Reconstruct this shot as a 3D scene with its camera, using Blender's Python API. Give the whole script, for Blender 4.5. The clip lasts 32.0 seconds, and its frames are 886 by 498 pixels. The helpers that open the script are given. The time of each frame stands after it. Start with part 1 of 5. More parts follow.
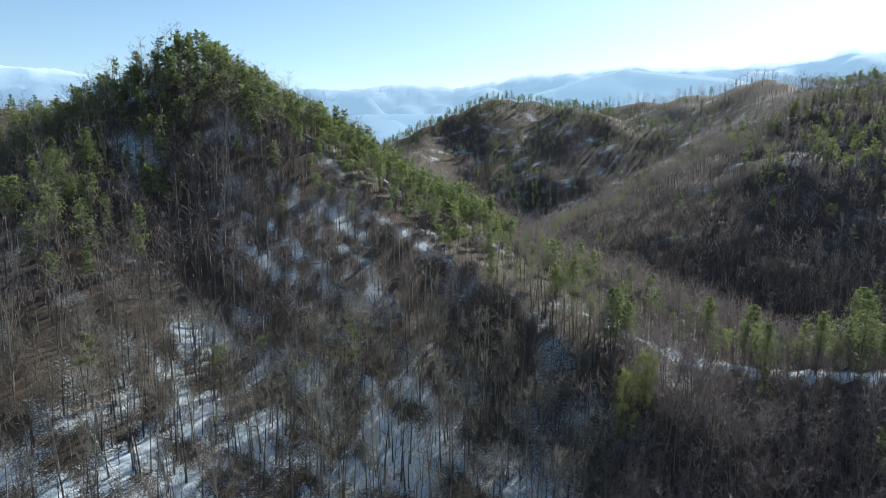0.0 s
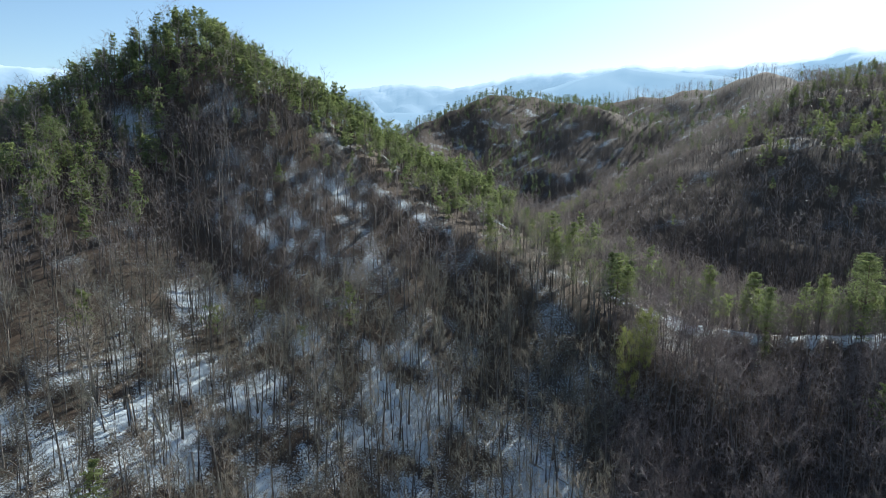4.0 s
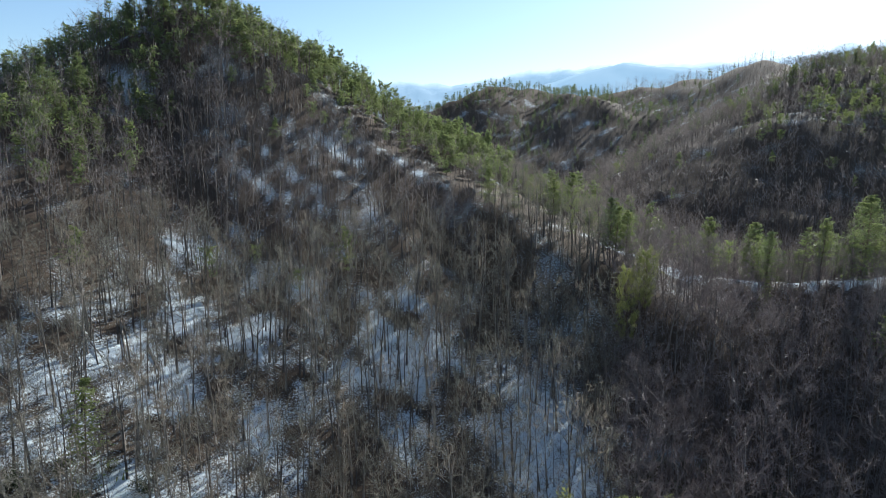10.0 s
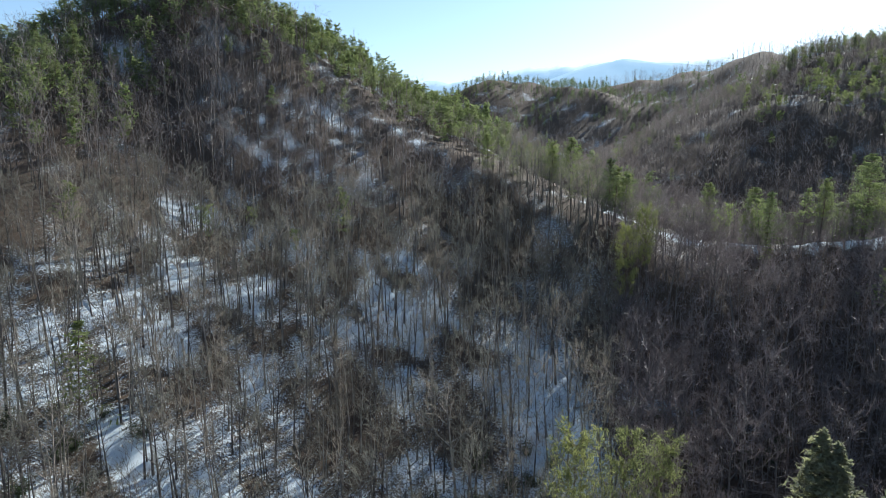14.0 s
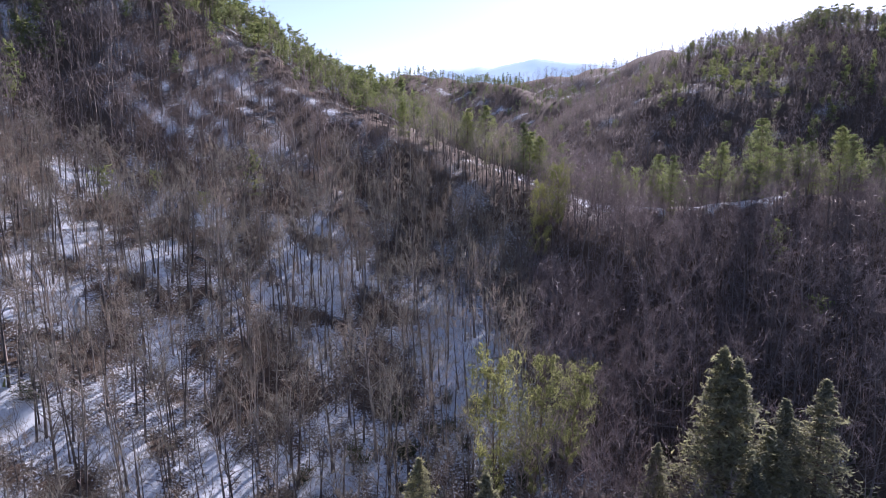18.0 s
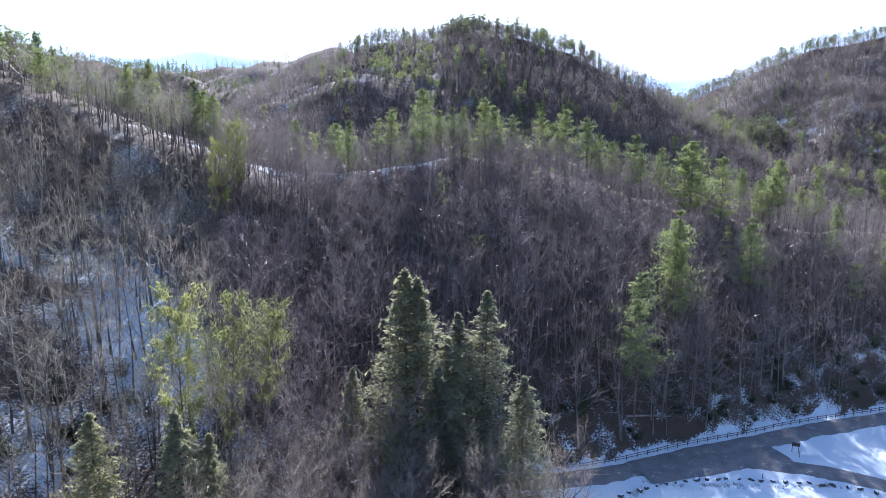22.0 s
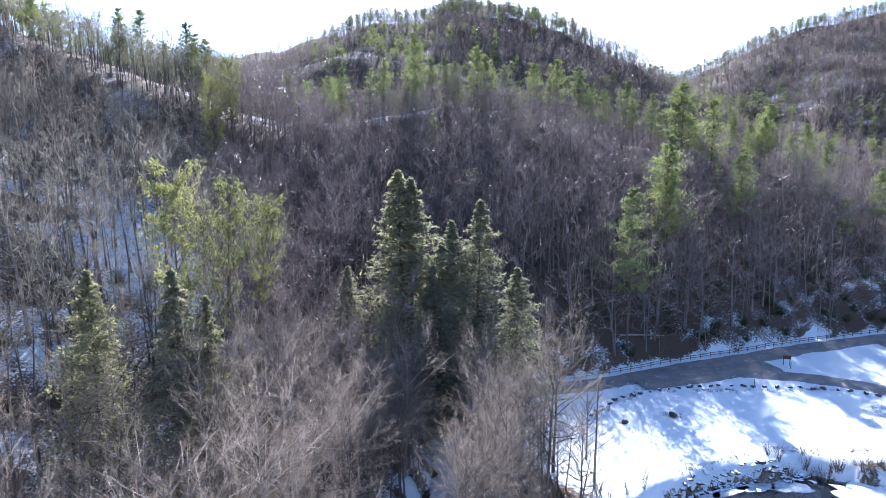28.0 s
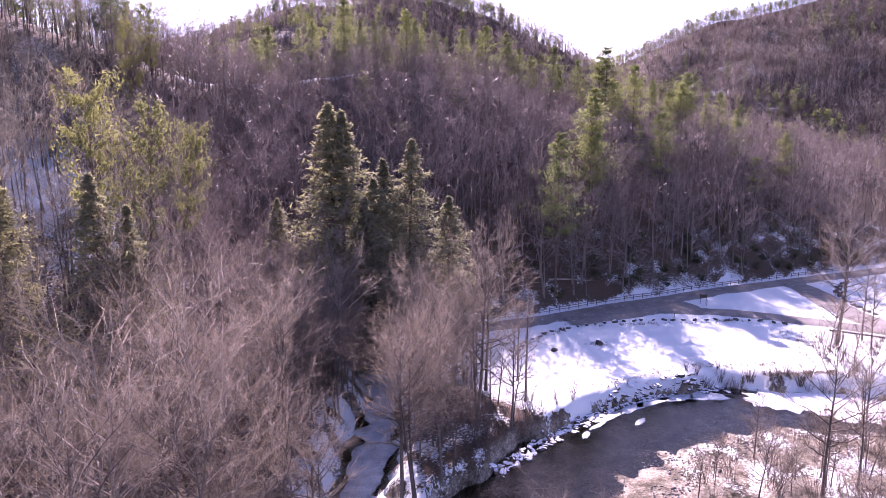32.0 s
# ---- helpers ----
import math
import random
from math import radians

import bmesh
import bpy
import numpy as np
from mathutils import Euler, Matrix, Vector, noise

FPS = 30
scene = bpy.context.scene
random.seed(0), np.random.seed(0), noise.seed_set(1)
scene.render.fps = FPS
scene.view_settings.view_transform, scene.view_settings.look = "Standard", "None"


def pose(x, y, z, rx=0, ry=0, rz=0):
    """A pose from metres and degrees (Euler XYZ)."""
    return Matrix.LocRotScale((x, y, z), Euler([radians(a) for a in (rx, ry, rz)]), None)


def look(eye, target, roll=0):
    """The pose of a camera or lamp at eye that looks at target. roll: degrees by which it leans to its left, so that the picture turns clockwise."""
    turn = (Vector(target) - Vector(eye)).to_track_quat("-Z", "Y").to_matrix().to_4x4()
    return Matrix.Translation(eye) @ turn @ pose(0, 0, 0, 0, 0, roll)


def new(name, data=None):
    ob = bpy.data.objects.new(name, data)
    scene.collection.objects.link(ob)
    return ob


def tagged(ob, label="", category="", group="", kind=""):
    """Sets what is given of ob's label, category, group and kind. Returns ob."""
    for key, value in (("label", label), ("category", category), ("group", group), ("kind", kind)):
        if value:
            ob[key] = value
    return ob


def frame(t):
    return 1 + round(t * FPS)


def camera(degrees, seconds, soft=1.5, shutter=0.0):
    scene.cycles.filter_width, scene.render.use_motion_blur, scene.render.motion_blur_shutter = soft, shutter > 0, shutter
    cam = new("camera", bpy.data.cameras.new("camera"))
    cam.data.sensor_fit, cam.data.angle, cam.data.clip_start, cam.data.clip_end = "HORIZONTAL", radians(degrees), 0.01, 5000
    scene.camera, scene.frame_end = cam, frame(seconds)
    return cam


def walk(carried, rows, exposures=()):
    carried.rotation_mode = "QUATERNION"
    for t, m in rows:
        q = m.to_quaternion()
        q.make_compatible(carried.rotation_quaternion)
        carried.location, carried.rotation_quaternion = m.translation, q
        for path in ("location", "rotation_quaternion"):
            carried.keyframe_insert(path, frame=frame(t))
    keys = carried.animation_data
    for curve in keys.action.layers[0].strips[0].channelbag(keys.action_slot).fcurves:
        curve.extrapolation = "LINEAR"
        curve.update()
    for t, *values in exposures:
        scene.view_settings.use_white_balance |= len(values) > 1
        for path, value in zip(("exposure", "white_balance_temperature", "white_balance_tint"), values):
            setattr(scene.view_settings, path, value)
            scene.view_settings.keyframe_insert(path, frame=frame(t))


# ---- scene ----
cam = camera(69.6, 32.0, soft=0.5)
METRES, EYE, TILT, LEAN, TURN = 88.0, 126.0, -9.2, 0.0, 0.0
ROWS = [
    (0.0, 0.0, 0.0, 0.0, 0.0, 0.0, -0.0),
    (0.5, 0.0003, 0.0019, -0.0164, 0.01, 0.02, 0.0),
    (1.0, 0.0009, 0.0036, -0.0328, 0.02, 0.03, 0.01),
    (1.5, 0.0003, 0.0059, -0.0502, 0.0, 0.09, 0.03),
    (2.0, 0.0003, 0.0076, -0.0669, -0.01, 0.12, 0.02),
    (2.5, 0.0018, 0.009, -0.0815, -0.0, 0.12, 0.03),
    (3.0, 0.0019, 0.0109, -0.0972, -0.02, 0.14, 0.04),
    (3.5, 0.0022, 0.0126, -0.1129, -0.03, 0.14, 0.05),
    (5.5, 0.0048, 0.0193, -0.1719, -0.04, 0.08, 0.12),
    (6.0, 0.004, 0.0214, -0.1879, -0.07, 0.11, 0.13),
    (6.5, 0.0046, 0.023, -0.2022, -0.06, 0.11, 0.14),
    (7.0, 0.0042, 0.0253, -0.218, -0.08, 0.12, 0.15),
    (7.5, 0.0048, 0.027, -0.2326, -0.08, 0.09, 0.16),
    (8.0, 0.0052, 0.0289, -0.2481, -0.08, 0.11, 0.16),
    (8.5, 0.0054, 0.0308, -0.2635, -0.1, 0.1, 0.18),
    (9.0, 0.0064, 0.032, -0.2793, -0.1, 0.12, 0.22),
    (9.5, 0.0072, 0.0334, -0.2945, -0.11, 0.12, 0.25),
    (10.0, 0.0073, 0.0357, -0.3093, -0.1, 0.12, 0.25),
    (10.5, 0.0085, 0.0377, -0.3242, -0.09, 0.1, 0.27),
    (11.0, 0.0078, 0.04, -0.3401, -0.12, 0.11, 0.29),
    (11.5, 0.0087, 0.0417, -0.3557, -0.11, 0.1, 0.31),
    (12.0, 0.0087, 0.0441, -0.3722, -0.13, 0.11, 0.33),
    (12.5, 0.0091, 0.0458, -0.387, -0.14, 0.05, 0.35),
    (13.0, 0.0097, 0.0476, -0.4026, -0.16, 0.05, 0.36),
    (13.5, 0.0105, 0.0493, -0.4175, -0.16, 0.04, 0.38),
    (14.0, 0.0102, 0.0515, -0.4333, -0.19, 0.06, 0.4),
    (14.5, 0.0112, 0.0523, -0.4474, -0.2, 0.03, 0.42),
    (16.5, 0.0105, 0.0571, -0.5043, 0.03, -0.02, 0.47),
    (17.0, 0.0116, 0.0585, -0.5193, -0.42, 0.01, 0.54),
    (17.5, 0.0129, 0.062, -0.5356, -3.28, -0.01, 0.93),
    (18.0, 0.0145, 0.0646, -0.5524, -7.44, -0.05, 1.48),
    (18.5, 0.0166, 0.0667, -0.5661, -12.76, -0.26, 2.18),
    (19.0, 0.0181, 0.0678, -0.5811, -17.42, -0.51, 2.87),
    (19.5, 0.0163, 0.0697, -0.5967, -21.42, -0.73, 3.42),
    (20.0, 0.0179, 0.0709, -0.613, -26.7, -1.07, 4.1),
    (20.5, 0.0171, 0.0733, -0.6293, -34.0, -1.61, 4.91),
    (21.0, 0.0166, 0.0766, -0.6451, -35.19, -1.7, 5.12),
    (21.5, 0.0166, 0.0792, -0.6604, -35.19, -1.69, 5.16),
    (22.0, 0.0145, 0.0798, -0.6743, -35.2, -1.7, 5.15),
    (22.5, 0.0112, 0.079, -0.691, -35.1, -1.69, 5.14),
    (23.0, 0.0068, 0.0753, -0.7067, -35.14, -1.72, 5.2),
    (23.5, 0.0056, 0.0754, -0.7226, -35.23, -1.72, 5.31),
    (24.0, 0.0043, 0.0751, -0.7378, -35.32, -1.76, 5.33),
    (24.5, 0.0003, 0.0731, -0.7546, -35.39, -1.76, 5.29),
    (25.0, -0.0057, 0.0673, -0.7713, -35.45, -1.78, 5.38),
    (25.5, -0.0086, 0.0662, -0.7865, -35.52, -1.79, 5.49),
    (27.5, -0.0073, 0.0717, -0.8501, -35.6, -1.8, 5.81),
    (28.0, -0.0076, 0.0737, -0.8638, -35.66, -1.89, 5.88),
    (28.5, -0.0081, 0.076, -0.8778, -35.72, -1.94, 5.91),
    (29.0, -0.0085, 0.0777, -0.8919, -35.81, -2.01, 5.88),
    (29.5, -0.0095, 0.0796, -0.9066, -41.35, -2.67, 6.38),
    (30.0, -0.0103, 0.0815, -0.9214, -41.46, -2.72, 6.34),
    (30.5, -0.0149, 0.0791, -0.9377, -41.53, -2.77, 6.26),
    (31.0, -0.0199, 0.0756, -0.9542, -41.65, -2.83, 6.29),
    (31.5, -0.0212, 0.0757, -0.9696, -41.79, -2.89, 6.35),
    (32.0, -0.0243, 0.0743, -0.9852, -41.84, -2.93, 6.3),
]
EXPOSURES = [(0.0, 0.97, 5800, 3), (3.0, 0.97, 5800, 3), (9.0, 1.03, 5800, 4), (14.0, 1.13, 5780, 5), (17.0, 1.25, 5750, 8), (17.6, 1.27, 5750, 10), (18.2, 1.32, 5850, 42), (18.9, 1.34, 5850, 46), (19.4, 1.5, 5700, 28), (19.9, 1.83, 5450, 17), (21.0, 1.96, 5400, 18), (25.0, 2.12, 5400, 19), (28.9, 2.18, 5450, 21), (29.5, 2.08, 6300, 60), (32.0, 2.02, 6300, 60)]
walk(cam, [(t, pose(0, 0, EYE, TILT, LEAN, TURN) @ pose(METRES * x, METRES * y, METRES * z, 90 + pitch, roll, yaw)) for t, x, y, z, yaw, pitch, roll in ROWS],
     exposures=EXPOSURES)

# ---- light ----
SUN_AZ, SUN_EL = 37.0, 33.2          # degrees clockwise from +y, and above the horizon
world = bpy.data.worlds.new("sky")
scene.world = world
world.use_nodes = True
wn = world.node_tree.nodes
sky = wn.new("ShaderNodeTexSky")
sky.sky_type, sky.sun_disc = "NISHITA", False
sky.sun_elevation, sky.sun_rotation = radians(SUN_EL), radians(SUN_AZ)
sky.altitude, sky.air_density, sky.dust_density, sky.ozone_density = 700, 1.0, 0.8, 1.0
wn["Background"].inputs["Strength"].default_value = 0.072
world.node_tree.links.new(sky.outputs["Color"], wn["Background"].inputs["Color"])
sun = new("sun", bpy.data.lights.new("sun", "SUN"))
sun.data.energy, sun.data.angle, sun.data.color = 5.0, radians(0.55), (1.0, 0.94, 0.85)
a, e = radians(SUN_AZ), radians(SUN_EL)
sun.matrix_world = look((400 * math.sin(a), 400 * math.cos(a), 300), (400 * math.sin(a) - math.sin(a) * math.cos(e), 400 * math.cos(a) - math.cos(a) * math.cos(e), 300 - math.sin(e)))
scene.view_settings.exposure = 0.0


# ---- materials ----
def material(name, rough=0.8, metal=0.0):
    m = bpy.data.materials.new(name)
    m.use_nodes = True
    b = m.node_tree.nodes["Principled BSDF"]
    b.inputs["Roughness"].default_value, b.inputs["Metallic"].default_value = rough, metal
    b.inputs["Specular IOR Level"].default_value = 0.25
    return m, m.node_tree.nodes, m.node_tree.links, b


def noise_node(n, l, scale, detail=4.0, coords=None, rough=0.55):
    t = n.new("ShaderNodeTexNoise")
    t.inputs["Scale"].default_value, t.inputs["Detail"].default_value, t.inputs["Roughness"].default_value = scale, detail, rough
    l.new(coords.outputs["Object"] if coords else n.new("ShaderNodeTexCoord").outputs["Object"], t.inputs["Vector"])
    return t


def ramp(n, l, source, stops):
    r = n.new("ShaderNodeValToRGB")
    while len(r.color_ramp.elements) < len(stops):
        r.color_ramp.elements.new(0.5)
    for el, (p, c) in zip(r.color_ramp.elements, stops):
        el.position, el.color = p, (*c, 1) if len(c) == 3 else c
    l.new(source, r.inputs["Fac"])
    return r


def mix(n, l, fac, a, b, mode="MIX"):
    m = n.new("ShaderNodeMix")
    m.data_type, m.blend_type = "RGBA", mode
    for socket, value in ((m.inputs["Factor"], fac), (m.inputs["A"], a), (m.inputs["B"], b)):
        if isinstance(value, (int, float)):
            socket.default_value = value
        elif isinstance(value, tuple):
            socket.default_value = (*value, 1)
        else:
            l.new(value, socket)
    return m.outputs["Result"]


def bump(n, l, b, height, strength, distance):
    u = n.new("ShaderNodeBump")
    u.inputs["Strength"].default_value, u.inputs["Distance"].default_value = strength, distance
    l.new(height, u.inputs["Height"])
    l.new(u.outputs["Normal"], b.inputs["Normal"])


def two_tone(name, dark, light, big, fine, rough=0.85, relief=0.0, per_object=0.0):
    """A natural surface that varies at a large and a fine scale."""
    m, n, l, b = material(name, rough)
    c = n.new("ShaderNodeTexCoord")
    k = noise_node(n, l, big, 3, c)
    f = noise_node(n, l, fine, 5, c)
    base = ramp(n, l, k.outputs["Fac"], [(0.35, dark), (0.65, light)]).outputs["Color"]
    grain = ramp(n, l, f.outputs["Fac"], [(0.3, (0.6, 0.6, 0.6)), (0.7, (1.3, 1.3, 1.3))]).outputs["Color"]
    out = mix(n, l, 1.0, base, grain, "MULTIPLY")
    if per_object:
        o = n.new("ShaderNodeObjectInfo")
        out = mix(n, l, 1.0, out, ramp(n, l, o.outputs["Random"], [(0, (1 - per_object,) * 3), (1, (1 + per_object,) * 3)]).outputs["Color"], "MULTIPLY")
    l.new(out, b.inputs["Base Color"])
    if relief:
        bump(n, l, b, f.outputs["Fac"], 0.6, relief)
    return m


BARK = two_tone("grey_bark", (0.075, 0.065, 0.058), (0.165, 0.145, 0.13), 0.15, 6.0, 0.9, 0.03, 0.25)
TWIG = two_tone("bare_twigs", (0.15, 0.122, 0.11), (0.3, 0.25, 0.225), 0.06, 1.5, 0.5, 0.0, 0.2)
PALE_BARK = two_tone("pale_bark", (0.19, 0.165, 0.14), (0.34, 0.3, 0.26), 0.4, 5.0, 0.85, 0.02, 0.2)
PINE_BARK = two_tone("pine_bark", (0.07, 0.05, 0.04), (0.14, 0.1, 0.075), 0.2, 5.0, 0.9, 0.03, 0.2)


def thin(m, share):
    """Slender round wood catches light from behind as well: a share of the light goes through."""
    n, l = m.node_tree.nodes, m.node_tree.links
    b = n["Principled BSDF"]
    b.inputs["Specular IOR Level"].default_value = 0.2
    t = n.new("ShaderNodeBsdfTranslucent")
    l.new(b.inputs["Base Color"].links[0].from_socket, t.inputs["Color"])
    s = n.new("ShaderNodeMixShader")
    s.inputs["Fac"].default_value = share
    l.new(b.outputs["BSDF"], s.inputs[1])
    l.new(t.outputs["BSDF"], s.inputs[2])
    l.new(s.outputs["Shader"], n["Material Output"].inputs["Surface"])


thin(TWIG, 0.25)
# darker copy of the twigs: the slope's shade is put into its colour
SHADE_TWIG = two_tone("shade_darkened_twigs", (0.105, 0.083, 0.078), (0.215, 0.175, 0.165), 0.06, 1.5, 0.5, 0.0, 0.2)
thin(SHADE_TWIG, 0.15)
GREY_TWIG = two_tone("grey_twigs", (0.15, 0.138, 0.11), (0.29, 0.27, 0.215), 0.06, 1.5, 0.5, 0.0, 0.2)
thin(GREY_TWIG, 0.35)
# lighter tan copy of the twigs, with sunlight put into its colour
SUNLIT_TWIG = two_tone("sun_lightened_twigs", (0.19, 0.157, 0.12), (0.37, 0.31, 0.24), 0.06, 1.5, 0.5, 0.0, 0.25)
thin(SUNLIT_TWIG, 0.4)


def needles(name, dark, light, through_light):
    """Conifer foliage that lets part of the light through."""
    m, n, l, b = material(name, 0.7)
    b.inputs["Specular IOR Level"].default_value = 0.1
    c = n.new("ShaderNodeTexCoord")
    k = noise_node(n, l, 0.25, 4, c)
    base = ramp(n, l, k.outputs["Fac"], [(0.3, dark), (0.7, light)]).outputs["Color"]
    o = n.new("ShaderNodeObjectInfo")
    base = mix(n, l, 1.0, base, ramp(n, l, o.outputs["Random"], [(0, (0.8, 0.8, 0.85)), (1, (1.2, 1.15, 1.0))]).outputs["Color"], "MULTIPLY")
    l.new(base, b.inputs["Base Color"])
    t = n.new("ShaderNodeBsdfTranslucent")
    l.new(mix(n, l, 1.0, base, (1.2, 1.25, 0.95), "MULTIPLY"), t.inputs["Color"])
    s = n.new("ShaderNodeMixShader")
    s.inputs["Fac"].default_value = through_light
    l.new(b.outputs["BSDF"], s.inputs[1])
    l.new(t.outputs["BSDF"], s.inputs[2])
    l.new(s.outputs["Shader"], n["Material Output"].inputs["Surface"])
    return m


PINE = needles("pine_needles", (0.11, 0.137, 0.07), (0.19, 0.215, 0.11), 0.5)
HEMLOCK = needles("hemlock_needles", (0.155, 0.158, 0.115), (0.255, 0.255, 0.185), 0.5)
YELLOW_PINE = needles("yellowish_needles", (0.14, 0.15, 0.07), (0.215, 0.22, 0.11), 0.5)


def ground_material():
    """Snow over leaf litter; the painted cover says how much of the litter the snow hides."""
    m, n, l, b = material("snow_and_leaf_litter", 0.9)
    b.inputs["Specular IOR Level"].default_value = 0.1
    c = n.new("ShaderNodeTexCoord")
    cover = n.new("ShaderNodeAttribute")
    cover.attribute_name = "snow"
    broad = noise_node(n, l, 0.045, 5, c)
    patch = noise_node(n, l, 2.4, 6, c, 0.75)
    grain = noise_node(n, l, 4.0, 6, c, 0.7)
    bar = n.new("ShaderNodeAttribute")
    bar.attribute_name = "bar"
    leaf = ramp(n, l, grain.outputs["Fac"], [(0.3, (0.04, 0.029, 0.022)), (0.55, (0.09, 0.066, 0.048)), (0.8, (0.15, 0.115, 0.08))]).outputs["Color"]
    pebbles = ramp(n, l, grain.outputs["Fac"], [(0.3, (0.09, 0.08, 0.062)), (0.5, (0.2, 0.18, 0.15)), (0.72, (0.36, 0.34, 0.3))]).outputs["Color"]
    mottle = noise_node(n, l, 0.28, 4, c, 0.6)
    pebbles = mix(n, l, 1.0, pebbles, ramp(n, l, mottle.outputs["Fac"], [(0.38, (0.3, 0.3, 0.26)), (0.62, (1.4, 1.4, 1.4))]).outputs["Color"], "MULTIPLY")
    pebbles = mix(n, l, 1.0, pebbles, ramp(n, l, patch.outputs["Fac"], [(0.35, (0.45, 0.43, 0.38)), (0.65, (1.5, 1.5, 1.5))]).outputs["Color"], "MULTIPLY")
    leaf = mix(n, l, bar.outputs["Fac"], leaf, pebbles)
    white = ramp(n, l, grain.outputs["Fac"], [(0.3, (0.54, 0.6, 0.63)), (0.7, (0.7, 0.74, 0.75))]).outputs["Color"]
    add = n.new("ShaderNodeMath")
    add.operation = "ADD"
    l.new(cover.outputs["Fac"], add.inputs[0])
    wave = n.new("ShaderNodeMath")
    wave.operation = "MULTIPLY_ADD"
    l.new(broad.outputs["Fac"], wave.inputs[0])
    wave.inputs[1].default_value = 0.8
    half = n.new("ShaderNodeMath")
    half.operation = "MULTIPLY_ADD"
    l.new(patch.outputs["Fac"], half.inputs[0])
    half.inputs[1].default_value, half.inputs[2].default_value = 1.6, -1.2
    l.new(half.outputs[0], wave.inputs[2])
    l.new(wave.outputs[0], add.inputs[1])
    fac = ramp(n, l, add.outputs[0], [(0.42, (0, 0, 0)), (0.6, (1, 1, 1))]).outputs["Color"]
    l.new(mix(n, l, fac, leaf, white), b.inputs["Base Color"])
    bump(n, l, b, grain.outputs["Fac"], 0.5, 0.12)
    return m


GROUND = ground_material()


# ---- the lie of the land ----
def crest(x, y, line, near, far, round_off=6.0):
    """Height of a ridge along a polyline of (x, y, z); near and far: slopes to the right and left of its direction."""
    best = np.full(np.shape(x), -1e3)
    for (x0, y0, z0), (x1, y1, z1) in zip(line, line[1:]):
        dx, dy = x1 - x0, y1 - y0
        ll = dx * dx + dy * dy
        t = np.clip(((x - x0) * dx + (y - y0) * dy) / ll, 0, 1)
        d = np.hypot(x - x0 - t * dx, y - y0 - t * dy)
        side = dx * (y - y0) - dy * (x - x0)
        w = 0.5 + 0.5 * np.tanh(side / (np.sqrt(ll) * 8.0))
        k = near * (1 - w) + far * w
        best = np.maximum(best, z0 + t * (z1 - z0) - k * (np.sqrt(d * d + round_off**2) - round_off))
    return best


def along(x, y, line):
    """Distance from a polyline in plan, and how far along it the nearest point lies."""
    best, where, run = np.full(np.shape(x), 1e6), np.zeros(np.shape(x)), 0.0
    for (x0, y0), (x1, y1) in zip(line, line[1:]):
        dx, dy = x1 - x0, y1 - y0
        ll = dx * dx + dy * dy
        t = np.clip(((x - x0) * dx + (y - y0) * dy) / ll, 0, 1)
        d = np.hypot(x - x0 - t * dx, y - y0 - t * dy)
        where = np.where(d < best, run + t * math.sqrt(ll), where)
        best = np.minimum(best, d)
        run += math.sqrt(ll)
    return best, where


def waves(x, y, size, seed, octaves=4):
    """Smooth uneven relief between about -1 and 1."""
    rng = np.random.RandomState(seed)
    total, amp, out = 0.0, 1.0, np.zeros(np.shape(x))
    for _ in range(octaves):
        for _ in range(4):
            a, p = rng.uniform(0, 2 * np.pi, 2)
            s = rng.uniform(0.75, 1.35)
            out = out + amp * np.sin(2 * np.pi * s / size * (x * np.cos(a) + y * np.sin(a)) + p)
        total += amp * 1.6
        amp, size = amp * 0.5, size * 0.47
    return out / total


BIG_HILL = [(-114, 305, 163), (-78, 283, 139), (-39, 262, 107)]
SADDLE_RIDGE = [(-39, 262, 107), (0, 250, 79), (28, 228, 63), (45, 215, 58), (70, 205, 54), (92, 195, 55)]
EAST_RIDGE = [(92, 195, 55), (112, 184, 59), (130, 173, 62), (165, 158, 57), (180, 116, 46), (215, 104, 41), (300, 92, 30), (420, 60, 20)]
MAIN_RIDGE = BIG_HILL + SADDLE_RIDGE[1:] + EAST_RIDGE[1:]
HILL_BACK = [(-114, 305, 156), (-74, 372, 135), (-41, 376, 113), (-10, 378, 90), (15, 380, 70), (60, 345, 58), (102, 303, 45), (128, 292, 22)]
SHOULDER = [(-39, 262, 107), (-28, 250, 100), (-16, 239, 92), (0.4, 226, 80), (12, 219.5, 72.5), (28, 215, 65), (45, 212, 59)]
LEFT_SPUR = [(-132, 240, 114), (-136, 222, 106), (-106, 140, 51), (-60, 78, 25), (-20, 35, 12)]
APRON = [(-42, 184, 49), (0, 182, 49), (28, 180, 46)]
LEFT_RIDGE = [(-150, 302, 141), (-165, 300, 135), (-215, 290, 118), (-300, 300, 105), (-500, 350, 110)]
SECOND_HILL = [(490, 755, 198), (450, 620, 163), (390, 508, 182), (411, 415, 146), (477, 364, 104), (540, 300, 55)]
SECOND_SPUR = [(390, 508, 182), (313, 519, 165), (233, 509, 103), (190, 600, 85), (124, 612, 48), (80, 640, 25)]
THIRD_HILL = [(-180, 1150, 95), (-86, 1147, 132), (99, 1286, 216), (211, 1333, 210), (264, 1119, 183), (300, 1000, 140), (290, 900, 90)]
FAR_RIDGE = [(100, 1500, 150), (416, 1125, 214), (482, 989, 216), (485, 875, 205), (490, 755, 198), (600, 600, 140)]
THIRD_SPUR_B = [(-20, 1200, 165), (-60, 1000, 95), (-20, 850, 50)]
FAR_SPUR = [(482, 989, 216), (350, 850, 130), (250, 760, 70), (180, 720, 40)]
EAST_HILL = [(640, 470, 95), (688, 408, 124), (718, 353, 161), (763, 312, 181), (860, 220, 206), (1000, 60, 210)]
